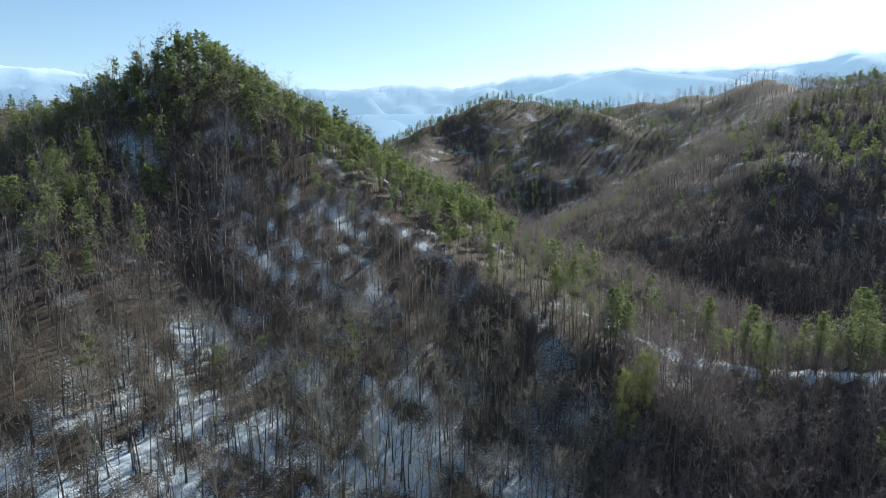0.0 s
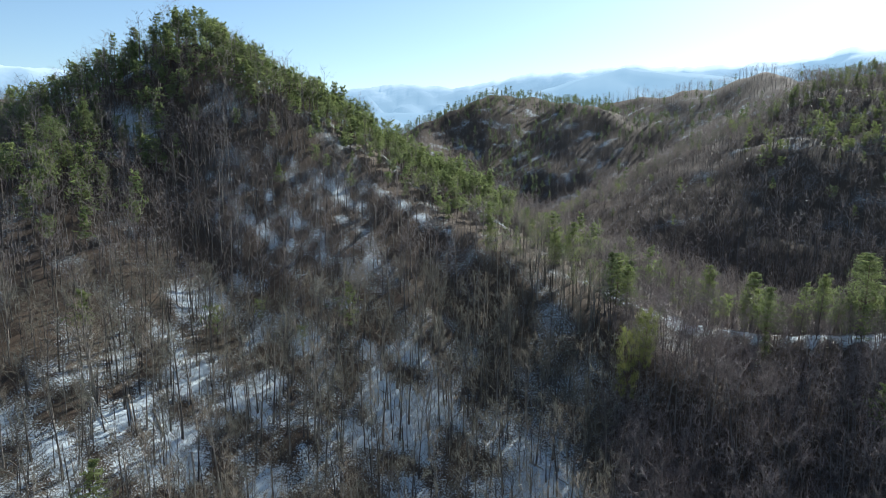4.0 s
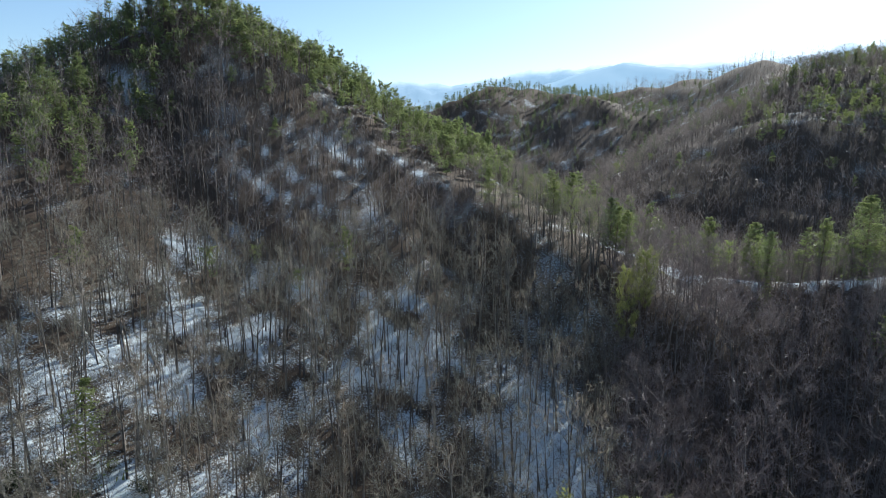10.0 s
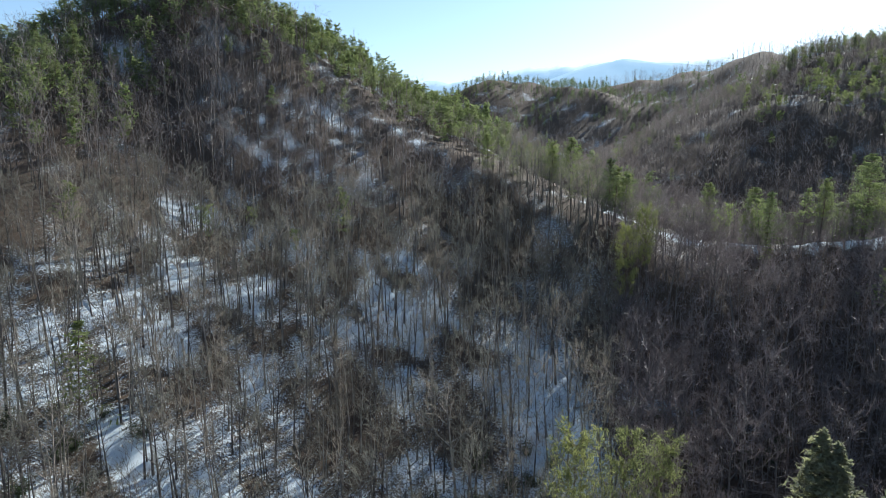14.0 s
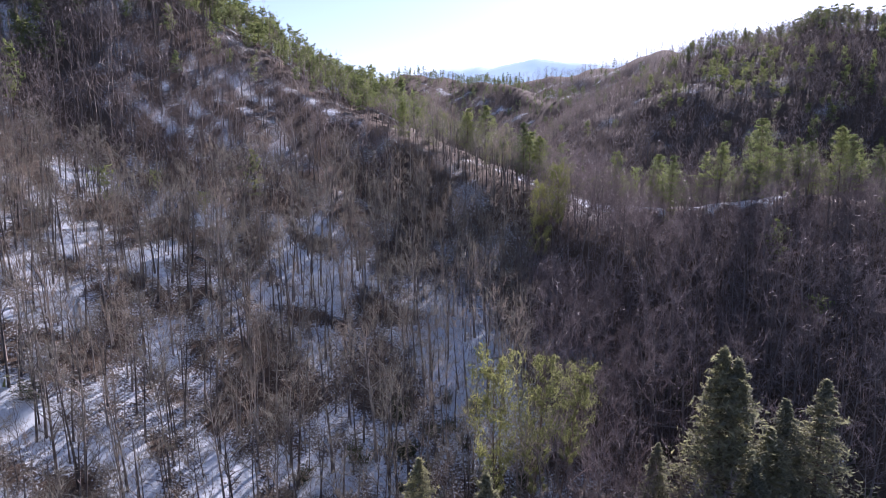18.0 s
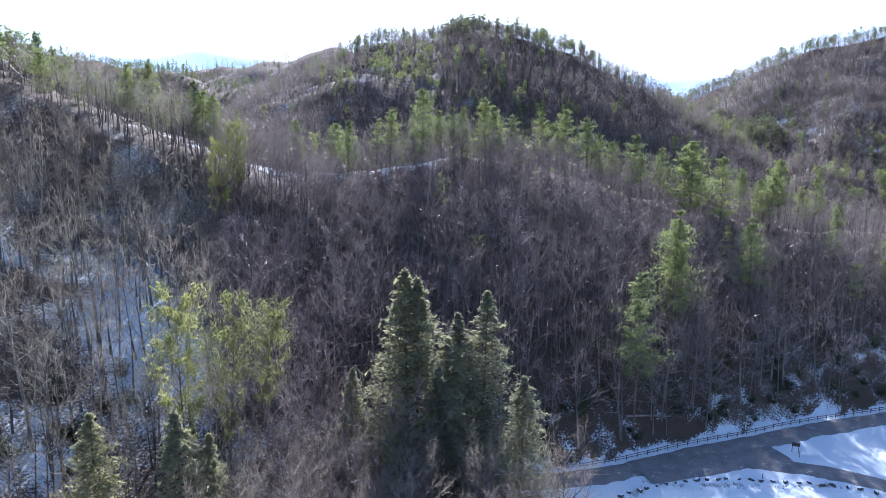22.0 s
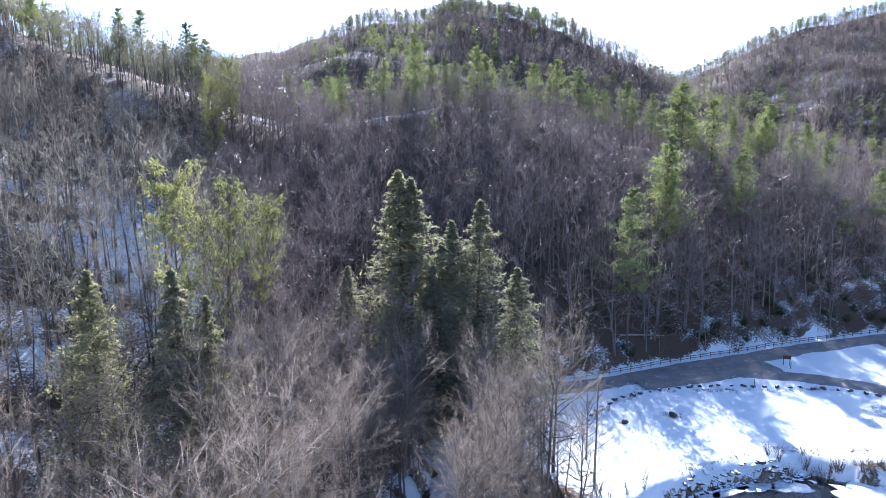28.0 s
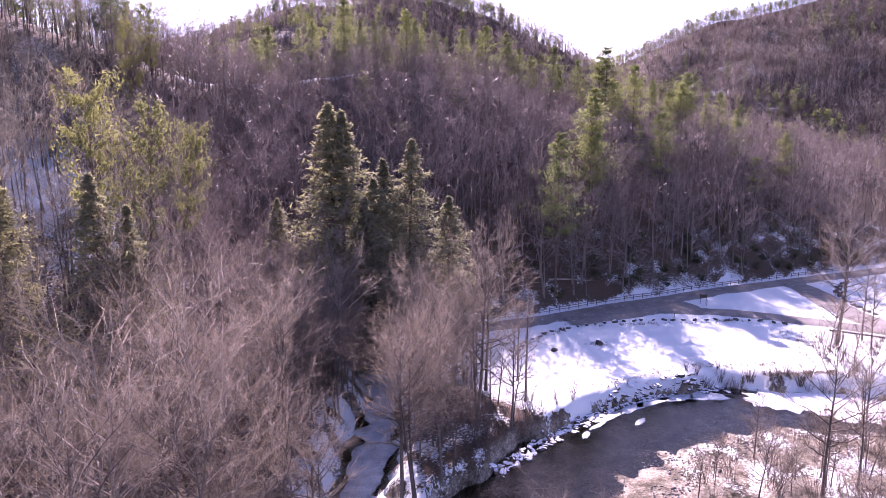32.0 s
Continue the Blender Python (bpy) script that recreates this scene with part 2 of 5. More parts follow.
EAST_SPUR = [(763, 312, 173), (640, 260, 110), (520, 230, 60), (430, 210, 35)]
WEST_HILL = [(-800, 600, 170), (-600, 700, 160), (-450, 650, 165), (-300, 700, 150), (-230, 820, 110)]
RIVER = [(150, -30), (112, 4), (100, 18), (92, 28.5), (84, 33), (75, 35.5), (65, 36.5), (54, 36), (42, 33), (20, 24), (-30, 14), (-80, 20)]
CREEK = [(68, 98), (62, 82), (54, 68), (45, 58), (34.5, 47), (30, 36), (26, 27)]
ROAD = [(55, 101), (70, 87), (84, 77.5), (98, 72), (117, 68.3), (132, 63.6), (149, 59.7), (165, 54), (200, 42), (300, 5)]
BRANCH_ROAD = [(116, 66), (124, 59), (129.4, 51.3), (132.8, 46.2), (135.2, 39), (138, 30), (140, 20), (143, 0), (146, -25)]
LINK_ROAD = [(171, 51.5), (166.5, 45.5), (160.5, 40.5), (152, 34.2), (146.5, 28.5), (142.5, 20), (141.5, 10)]
BOULDERS = [(79, 63), (83, 65.4), (90.8, 66.8), (98.6, 65.7), (108.3, 62.2), (114.7, 57.8), (121, 52.1), (125.9, 47), (128.4, 44), (132.5, 36.2)]


def smooth_max(parts, soft):
    top = np.max(parts, axis=0)
    return top + soft * np.log(sum(np.exp((p - top) / soft) for p in parts))


def step(v, lo, hi):
    t = np.clip((v - lo) / (hi - lo), 0, 1)
    return t * t * (3 - 2 * t)


def off_road(x, y):
    return np.minimum(np.minimum(along(x, y, ROAD)[0], along(x, y, BRANCH_ROAD)[0]), along(x, y, LINK_ROAD)[0])


RIVER_LINE = sorted(RIVER)


def beyond_river(x, y):
    """Metres by which a point lies on the camera's side of the river."""
    return np.interp(x, [p[0] for p in RIVER_LINE], [p[1] for p in RIVER_LINE]) - y


def land(x, y):
    """Height of the ground."""
    x, y = np.asarray(x, float), np.asarray(y, float)
    r = np.hypot(x, y)
    bar = step(beyond_river(x, y), 2, 8) * (1 - step(beyond_river(x, y), 22, 60)) * step(x, 15, 40)
    floor = 2.5 - 1.75 * bar + 40 * step(r, 350, 2500) + 6 * step(-y, 40, 160)
    lines = ((BIG_HILL, 0.8, 0.6), (SADDLE_RIDGE, 0.6, 0.5), (EAST_RIDGE, 0.58, 0.5), (HILL_BACK[:2], 0.88, 0.6), (HILL_BACK[1:], 0.6, 0.55), (SHOULDER, 0.7, 0.4), (APRON, 0.42, 0.42), (LEFT_SPUR, 0.5, 0.55), (LEFT_RIDGE, 0.5, 0.75), (SECOND_HILL, 0.6, 0.55),
             (SECOND_SPUR, 0.55, 0.55), (THIRD_HILL, 0.58, 0.5), (FAR_RIDGE, 0.52, 0.52), (THIRD_SPUR_B, 0.5, 0.6),
             (FAR_SPUR, 0.5, 0.6), (EAST_HILL, 0.55, 0.5), (EAST_SPUR, 0.5, 0.55), (WEST_HILL, 0.4, 0.4))
    hills = smooth_max([floor] + [crest(x, y, line, a, b) for line, a, b in lines], 2.2)
    up = step(hills, 5, 30)
    far = step(r, 300, 600)
    hills = hills + up * (2.0 * waves(x, y, 75, 3) + far * (6 * waves(x, y, 260, 5, 3) + 1.5 * waves(x, y, 90, 6, 2)))
    lane = off_road(x, y)
    roadline = np.interp(x, [p[0] for p in ROAD], [p[1] for p in ROAD])
    cap = 2.8 + 0.62 * np.maximum(lane - 4.5, 0) + 0.8 * waves(x, y, 17, 14) * step(lane, 6, 14)
    hills = hills + (np.minimum(hills, cap) - hills) * step(x, 72, 88) * (y > roadline)
    hills = hills + (np.minimum(hills, floor) - hills) * step(x, 54, 64) * (1 - step(y - roadline, -3, 0))
    hills = hills + (2.8 - hills) * (1 - step(lane, 3.2, 8))
    bed = along(x, y, RIVER)[0] + 0.7 * waves(x, y, 14, 8)
    inner = step(beyond_river(x, y), -1.5, 2.5) * step(x, 30, 48)
    hills = hills + (-0.6 - hills) * (1 - step(bed, 5.9 - 5.0 * inner, 8.2 + 5.8 * inner))
    bed = along(x, y, CREEK)[0] + 0.8 * waves(x, y, 9, 9)
    hills = hills + (-0.4 - hills) * (1 - step(bed, 2.2, 6))
    return hills + 0.1 * waves(x, y, 5, 12)


def glade(x, y):
    """Gaps between clumps of trees, 0 to 1."""
    return step(waves(x, y, 30, 41, 3), -0.1, 0.4)


def snow_cover(x, y):
    """How much snow lies: whole in the open field, broken in the woods, thin on the shaded north slope; thin on far
    hills too, partly imitating haze.
    """
    r = np.hypot(x, y)
    z = land(x, y)
    north = np.interp(x, [p[0] for p in ROAD], [p[1] for p in ROAD]) + 4
    open_field = (1 - step(z, 3.6, 5.5)) * step(x, 58, 70) * (1 - step(y - north + 1.5 * waves(x, y, 6, 29), -1, 3))
    bar = step(beyond_river(x, y), 3, 6) * (1 - step(beyond_river(x, y), 30, 50)) * step(x, 40, 60)
    open_field = open_field * (1 - bar * (0.82 + 0.3 * waves(x, y, 9, 23)))
    woods = 0.22 + 0.14 * waves(x, y, 40, 21) + 0.12 * glade(x, y)
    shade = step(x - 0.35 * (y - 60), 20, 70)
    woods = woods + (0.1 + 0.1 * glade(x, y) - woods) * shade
    woods = woods + (0.35 + 0.18 * waves(x, y, 7, 24) - woods) * (1 - step(off_road(x, y), 12, 40)) * step(x, 60, 75)
    crests = np.min([along(x, y, [p[:2] for p in line])[0] for line in (SECOND_HILL, EAST_HILL, THIRD_HILL, FAR_RIDGE)], axis=0)
    # part of this snow imitates haze by lightening and bluing the far hills
    far = 0.2 + 0.1 * waves(x, y, 45, 22) + 0.09 * step(y, 650, 800) - 0.4 * (1 - step(crests, 14, 40)) + 0.12 * np.exp(-(((x - 262) / 45) ** 2 + ((y - 440) / 70) ** 2)) + 0.14 * np.exp(-(((x - 580) / 70) ** 2 + ((y - 260) / 60) ** 2))
    s = woods + (far - woods) * step(r, 300, 450)
    strip = 1 - step(along(x, y + 2, [p[:2] for p in MAIN_RIDGE[2:10]])[0] + 2 * waves(x, y, 9, 27), 0.8, 5.5)
    s = s + (0.58 + 0.3 * waves(x, y, 17, 28) - s) * strip * step(x, 40, 55)
    strip = 1 - step(along(x, y, [p[:2] for p in SHOULDER])[0] + 1.5 * waves(x, y, 11, 27), 0.5, 4.5)
    s = s + (0.47 + 0.25 * waves(x, y, 23, 28) - s) * strip
    s = s + (0.37 + 0.2 * waves(x, y, 11, 36) - s) * np.exp(-(((x + 52) / 27) ** 4 + ((y - 220) / 34) ** 4)) * 0.9
    s = s + (0.37 + 0.2 * glade(x, y) + 0.22 * waves(x, y, 14, 34) - s) * np.exp(-(((x + 62) / 38) ** 4 + ((y - 145) / 45) ** 4))
    s = s + (0.66 - s) * np.exp(-(((x - 24) / 17) ** 2 + ((y - 130) / 38) ** 2)) * 0.95
    s = s + (0.45 + 0.25 * glade(x, y) + 0.2 * waves(x, y, 15, 37) - s) * np.exp(-(((x + 12) / 24) ** 4 + ((y - 162) / 26) ** 4))
    s = s + (0.4 + 0.25 * waves(x, y, 6, 33) - s) * np.exp(-(((x - 50) / 14) ** 4 + ((y - 50) / 16) ** 4))
    s = s + (0.45 + 0.25 * glade(x, y) + 0.2 * waves(x, y, 13, 38) - s) * np.exp(-(((x + 35) / 42) ** 4 + ((y - 92) / 30) ** 4))
    wet = along(x, y, RIVER)[0]
    s = s + (1.25 - s) * open_field
    s = s + (0.3 * step(x, 90, 96) - s) * (1 - step(wet + 1.0 * waves(x, y, 4, 25), 6.2, 7.4)) * (beyond_river(x, y) < 0)
    s = s + (0.55 + 0.3 * waves(x, y, 6, 39) - s) * (1 - step(along(x, y, CREEK)[0], 5, 10)) * step(x, 22, 30)
    s = s + (0.06 - s) * (1 - step(wet + 1.2 * waves(x, y, 4, 25), 6.0, 8.5)) * (beyond_river(x, y) >= 0)
    return np.clip(s, 0, 1.5)


def grid_object(name, xs_or_pts, faces, mat, attribute=None):
    me = bpy.data.meshes.new(name)
    me.from_pydata(xs_or_pts, [], faces)
    me.materials.append(mat)
    me.polygons.foreach_set("use_smooth", np.ones(len(me.polygons), bool))
    if attribute is not None:
        for key, values in attribute.items():
            at = me.attributes.new(key, "FLOAT", "POINT")
            at.data.foreach_set("value", np.asarray(values, np.float32))
    return new(name, me)


SKYLINE = {}


def ground_sheet():
    view = np.arange(-48, 96, 0.36)
    rest = np.linspace(96, 312, 73)[:-1]
    angles = np.radians(np.concatenate([view, rest]))
    radii = [1.5]
    while radii[-1] < 4700:
        radii.append(radii[-1] + max(1.0, radii[-1] * (0.0085 if 380 < radii[-1] < 900 else 0.017)) if radii[-1] > 24 else radii[-1] + 3)
    radii = np.array(radii)
    rr, aa = np.meshgrid(radii, angles, indexing="ij")
    x, y = rr * np.sin(aa), rr * np.cos(aa)
    z = land(x, y)
    na, nr = len(angles), len(radii)
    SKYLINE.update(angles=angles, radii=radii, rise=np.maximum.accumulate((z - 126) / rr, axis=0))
    pts = np.stack([x.ravel(), y.ravel(), z.ravel()], 1)
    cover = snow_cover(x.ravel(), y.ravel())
    gravelly = ((1 - step(z, 1.2, 2.2)) * step(x, 20, 40)).ravel()
    pts = np.vstack([pts, [[0, 0, float(land(0.0, 0.0))]]])
    i, j = np.meshgrid(np.arange(nr - 1), np.arange(na), indexing="ij")
    k = (j + 1) % na
    faces = np.stack([i * na + j, i * na + k, (i + 1) * na + k, (i + 1) * na + j], -1).reshape(-1, 4).tolist()
    faces += [(len(pts) - 1, (q + 1) % na, q) for q in range(na)]
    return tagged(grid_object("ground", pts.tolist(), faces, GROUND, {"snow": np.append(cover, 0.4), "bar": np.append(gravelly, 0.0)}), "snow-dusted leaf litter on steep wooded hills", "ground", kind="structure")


ground_sheet()


# ---- trees ----
class Shape:
    """Triangles gathered piece by piece; mats holds each triangle's material slot."""

    def __init__(self):
        self.v, self.f, self.m, self.n = [], [], [], 0

    def add(self, v, f, slot):
        self.v.append(np.asarray(v, float))
        self.f.append(np.asarray(f, int) + self.n)
        self.m.append(np.full(len(f), slot))
        self.n += len(v)

    def done(self):
        return np.vstack(self.v), np.vstack(self.f), np.concatenate(self.m)


def tube(shape, path, radii, sides, slot):
    """A tapering limb along a path; a last radius of 0 closes it to a tip."""
    path = np.asarray(path, float)
    tangent = np.gradient(path, axis=0)
    tangent /= np.linalg.norm(tangent, axis=1, keepdims=True) + 1e-9
    ref = np.array([1.0, 0.1, 0.0]) if abs(tangent[0][2]) > 0.7 else np.array([0.0, 0.1, 1.0])
    u = np.cross(tangent, ref)
    u /= np.linalg.norm(u, axis=1, keepdims=True) + 1e-9
    w = np.cross(tangent, u)
    ang = np.arange(sides) * 2 * np.pi / sides
    tip = radii[-1] == 0
    rings = len(path) - (1 if tip else 0)
    v = [path[i] + radii[i] * (np.cos(t) * u[i] + np.sin(t) * w[i]) for i in range(rings) for t in ang]
    f = []
    for i in range(rings - 1):
        for s in range(sides):
            a, b = i * sides + s, i * sides + (s + 1) % sides
            f += [(a, b, b + sides), (a, b + sides, a + sides)]
    if tip:
        v.append(path[-1])
        f += [((rings - 1) * sides + s, (rings - 1) * sides + (s + 1) % sides, len(v) - 1) for s in range(sides)]
    shape.add(v, f, slot)


def blades(shape, starts, ends, width, slot, rng):
    """Thin tapering twigs, each a sliver from start to end."""
    starts, ends = np.asarray(starts, float), np.asarray(ends, float)
    d = ends - starts
    side = np.cross(d, rng.normal(size=d.shape))
    side /= np.linalg.norm(side, axis=1, keepdims=True) + 1e-9
    n = len(d)
    v = np.stack([starts - side * width / 2, starts + side * width / 2, ends], 1).reshape(-1, 3)
    shape.add(v, np.arange(3 * n).reshape(n, 3), slot)


def tufts(shape, centres, size, slot, rng, flat=0.6):
    """Sprays of needles: small uneven triangles lying more or less flat."""
    c = np.asarray(centres, float)
    n = len(c)
    a = rng.normal(size=(n, 3)) * (1, 1, flat)
    a /= np.linalg.norm(a, axis=1, keepdims=True)
    b = np.cross(a, rng.normal(size=(n, 3)) * (flat, flat, 1))
    b /= np.linalg.norm(b, axis=1, keepdims=True)
    s = size * rng.uniform(0.6, 1.3, (n, 1))
    v = np.stack([c - a * s * 0.5 - b * s * 0.17, c - a * s * 0.4 + b * s * 0.19, c + a * s * 0.7], 1).reshape(-1, 3)
    shape.add(v, np.arange(3 * n).reshape(n, 3), slot)


def bent(rng, start, direction, length, n, wander, lift=0.0):
    pts, d = [np.array(start, float)], np.array(direction, float)
    d /= np.linalg.norm(d)
    for _ in range(n):
        d = d + rng.normal(size=3) * wander + (0, 0, lift)
        d /= np.linalg.norm(d)
        pts.append(pts[-1] + d * length / n)
    return np.array(pts)


def bare_tree(seed, height, detail, slender=1.0, slim=0.0):
    """A leafless broadleaf tree: (trunk and limbs, twigs). detail 3: seen near; 2 and 1: middle distance; 0: far."""
    rng = np.random.RandomState(seed)
    wood, fine = Shape(), Shape()
    girth = height * rng.uniform(0.0085, 0.0118)
    segs = (2, 3, 4, 9)[detail]
    lean = rng.normal(size=2) * 0.03
    trunk = bent(rng, (0, 0, -0.6), (lean[0], lean[1], 1), height * 0.93, segs, (0.02, 0.03, 0.035, 0.03)[detail], 0.03)
    taper = np.linspace(1, 0, len(trunk)) ** 0.75 * girth
    taper[0] *= 1.35
    tube(wood, trunk, taper, (3, 3, 4, 8)[detail], 0)
    crown_from = rng.uniform(0.26, 0.48) + 0.14 * slim
    n_limbs = (7, 8, 10, 20)[detail]
    twig_s, twig_e, br_s, br_e = [], [], [], []
    for q in range(n_limbs):
        h = crown_from + (0.97 - crown_from) * (q + rng.uniform(0, 0.9)) / n_limbs
        i = h * (len(trunk) - 1)
        k = min(int(i), len(trunk) - 2)
        p = trunk[k] + (trunk[k + 1] - trunk[k]) * (i - k)
        az = q * 2.4 + rng.uniform(-0.6, 0.6)
        up = (h - crown_from) / (1 - crown_from)
        rise = 0.25 + 1.1 * up + rng.uniform(-0.15, 0.35) + 0.35 * slim
        length = height * rng.uniform(*((0.2, 0.28), (0.2, 0.3), (0.2, 0.34), (0.18, 0.36))[detail]) * (0.5 + 0.6 * math.sin(math.pi * (0.2 + 0.68 * up))) * (1 - 0.25 * slim)
        limb = bent(rng, p, (math.cos(az), math.sin(az), rise), length, (1, 1, 2, 4)[detail], 0.15, 0.07)
        r0 = girth * (1 - h) ** 0.75 * 0.66 + 0.02
        if detail < 2:
            br_s.append(limb[0]), br_e.append(limb[-1])
        else:
            tube(wood, limb, np.append(np.linspace(r0, r0 * 0.35, len(limb) - 1), 0), 3, 0)
        n_sub = (2, 3, 6, 8)[detail]
        for _ in range(n_sub):
            t = rng.uniform(0.25, 1.0) * (len(limb) - 1)
            k = min(int(t), len(limb) - 2)
            b0 = limb[k] + (limb[k + 1] - limb[k]) * (t - k)
            way = (limb[k + 1] - limb[k]) / (np.linalg.norm(limb[k + 1] - limb[k]) + 1e-9) + rng.normal(size=3) * 0.6 + (0, 0, 0.12)
            sub = bent(rng, b0, way, length * rng.uniform(0.32, 0.6), 1, 0.12, 0.06)
            if detail == 3:
                tube(wood, sub, (0.024, 0.0), 3, 0)
            else:
                br_s.append(sub[0]), br_e.append(sub[-1])
            for _ in range((1, 2, 5, 11)[detail]):
                c = sub[0] + (sub[-1] - sub[0]) * rng.uniform(0.1, 1.0)
                out = (sub[-1] - sub[0]) / np.linalg.norm(sub[-1] - sub[0]) + rng.normal(size=3) * 0.7 + (0, 0, 0.12)
                twig_s.append(c), twig_e.append(c + out * length * rng.uniform(0.1, 0.22) * (1.0, 1.0, 1.0, 0.75)[detail])
    if br_s:
        blades(fine, br_s, br_e, (0.24, 0.11, 0.07, 0.03)[detail] * slender, 0, rng)
    blades(fine, twig_s, twig_e, (0.18, 0.09, 0.048, 0.018)[detail] * slender, 0, rng)
    return wood.done(), fine.done()


def conifer(seed, height, detail, habit, fine=1.0):
    """An evergreen: (trunk and boughs, needles). habit: pine (open, tiered), hemlock (dense cone), scrub (rounded, tufted top)."""
    rng = np.random.RandomState(seed)
    wood, leaf = Shape(), Shape()
    girth = height * 0.0105
    trunk = bent(rng, (0, 0, -0.6), (rng.normal() * 0.03, rng.normal() * 0.03, 1), height + 0.6, (2, 3, 5, 9)[detail], 0.015, 0.03)
    taper = np.linspace(1, 0, len(trunk)) ** 0.8 * girth
    tube(wood, trunk, taper, (3, 4, 5, 8)[detail], 0)
    start = {"pine": 0.35, "hemlock": 0.06, "scrub": 0.42}[habit] + rng.uniform(-0.06, 0.1)
    reach = {"pine": 0.28, "hemlock": 0.34, "scrub": 0.27}[habit] * height
    tiers = {"pine": (7, 9, 11, 19), "hemlock": (8, 10, 13, 230), "scrub": (5, 7, 8, 19)}[habit][detail]
    per = {"pine": 4, "hemlock": 6, "scrub": 4}[habit] + (1 if detail == 3 else 0)
    if habit == "hemlock" and detail == 3:
        per = 1
    centres = []
    for q in range(tiers):
        u = (q + rng.uniform(0, 0.6 if habit == "pine" else 1.0)) / tiers
        h = start + (0.99 - start) * u
        p = trunk[0] + (trunk[-1] - trunk[0]) * h
        i = h * (len(trunk) - 1)
        k = min(int(i), len(trunk) - 2)
        p = trunk[k] + (trunk[k + 1] - trunk[k]) * (i - k)
        if habit == "scrub":
            span = reach * math.sqrt(max(0.1, 1 - (1.7 * u - 0.75) ** 2)) * rng.uniform(0.6, 1.1)
        elif habit == "pine":
            span = reach * (1.05 - u) ** 0.7 * rng.uniform(0.55, 1.15) * min(1, 0.6 + 2 * u)
        else:
            span = (reach * (1.0 - u) ** 0.85 + 0.12) * rng.uniform(0.5, 1.12)
        for b in range(per):
            if habit != "hemlock" and rng.rand() < 0.22:
                continue
            az = q * (2.4 if per == 1 else 1.1) + b * 2 * np.pi / per + rng.uniform(-0.5, 0.5)
            rise = {"pine": 0.15 + 0.5 * u, "hemlock": -0.15 + 0.5 * u, "scrub": 0.5}[habit] + rng.normal() * 0.1
            length = span * (rng.uniform(0.75, 1.1) if habit == "hemlock" else rng.uniform(0.55, 1.3))
            bough = bent(rng, p, (math.cos(az), math.sin(az), rise), length, 2, 0.08, {"pine": 0.1, "hemlock": -0.1, "scrub": 0.15}[habit])
            if detail == 3:
                tube(wood, bough, (girth * 0.25 * (1.1 - h) + 0.02, 0.02, 0), 3, 0)
            n = {"pine": (4, 8, 14, 60), "hemlock": (3, 5, 8, 40), "scrub": (3, 10, 10, 62)}[habit][detail]
            n = int(n * fine ** 1.5)
            t = rng.uniform({"pine": 0.4, "hemlock": 0.15, "scrub": 0.6}[habit] if detail == 3 else 0.15, 1.05, n)[:, None] * 2
            if habit == "hemlock":
                t = np.sqrt(rng.uniform(0.08, 1.05, n))[:, None] * 2
            on = np.where(t < 1, bough[0] + (bough[1] - bough[0]) * t, bough[1] + (bough[2] - bough[1]) * (t - 1))
            flat = (0.3, 0.3, 0.12) if habit != "scrub" else (0.24, 0.24, 0.15) if detail < 3 else (0.22, 0.22, 0.12)
            centres.append(on + rng.normal(size=(n, 3)) * np.array(flat) * max(length, 0.8 if habit != "hemlock" else 0.35) * 0.55)
    top = trunk[-1] + rng.normal(size=((2, 2, 3, 6)[detail], 3)) * (0.12, 0.12, 0.3) * (1.0 if habit != "scrub" else 2.0) - (0, 0, 0.7)
    if habit != "hemlock":
        centres.append(top)
    tufts(leaf, np.vstack(centres), (2.4, 1.4, 1.1, 0.48)[detail] / fine * {"pine": 1.0, "hemlock": 0.95, "scrub": 0.85}[habit], 0, rng, 0.5 if habit != "scrub" else 0.8)
    return wood.done(), leaf.done()


def mesh_of(name, pieces, mats):
    """One mesh from (vertices, triangles) pieces, the n-th with the n-th material."""
    v = np.vstack([p[0] for p in pieces])
    f, m, n = [], [], 0
    for slot, p in enumerate(pieces):
        f.append(p[1] + n), m.append(np.full(len(p[1]), slot))
        n += len(p[0])
    f, m = np.vstack(f), np.concatenate(m)
    me = bpy.data.meshes.new(name)
    me.vertices.add(len(v))
    me.vertices.foreach_set("co", v.astype(np.float32).ravel())
    me.loops.add(3 * len(f))
    me.loops.foreach_set("vertex_index", f.astype(np.int32).ravel())
    me.polygons.add(len(f))
    me.polygons.foreach_set("loop_start", np.arange(0, 3 * len(f), 3, dtype=np.int32))
    for mat in mats:
        me.materials.append(mat)
    me.polygons.foreach_set("material_index", m.astype(np.int32))
    me.update(calc_edges=True)
    return me


def spread(proto, places, seed):
    """Copies of a shape's triangles at rows of (x, y, z, scale)."""
    v, f, _ = proto
    rng = np.random.RandomState(seed)
    places = np.asarray(places, float).reshape(-1, 4)
    n = len(places)
    a = rng.uniform(0, 2 * np.pi, n)
    c, s = np.cos(a)[:, None], np.sin(a)[:, None]
    tall = places[:, 3:4] * rng.uniform(0.92, 1.08, (n, 1))
    wide = places[:, 3:4] * rng.uniform(0.85, 1.15, (n, 1))
    x, y, z = v[:, 0][None] * wide, v[:, 1][None] * wide, v[:, 2][None] * tall
    out = np.stack([c * x - s * y + places[:, 0:1], s * x + c * y + places[:, 1:2], z + places[:, 2:3]], -1).reshape(-1, 3)
    faces = (f[None] + (np.arange(n) * len(v))[:, None, None]).reshape(-1, 3)
    return out, faces


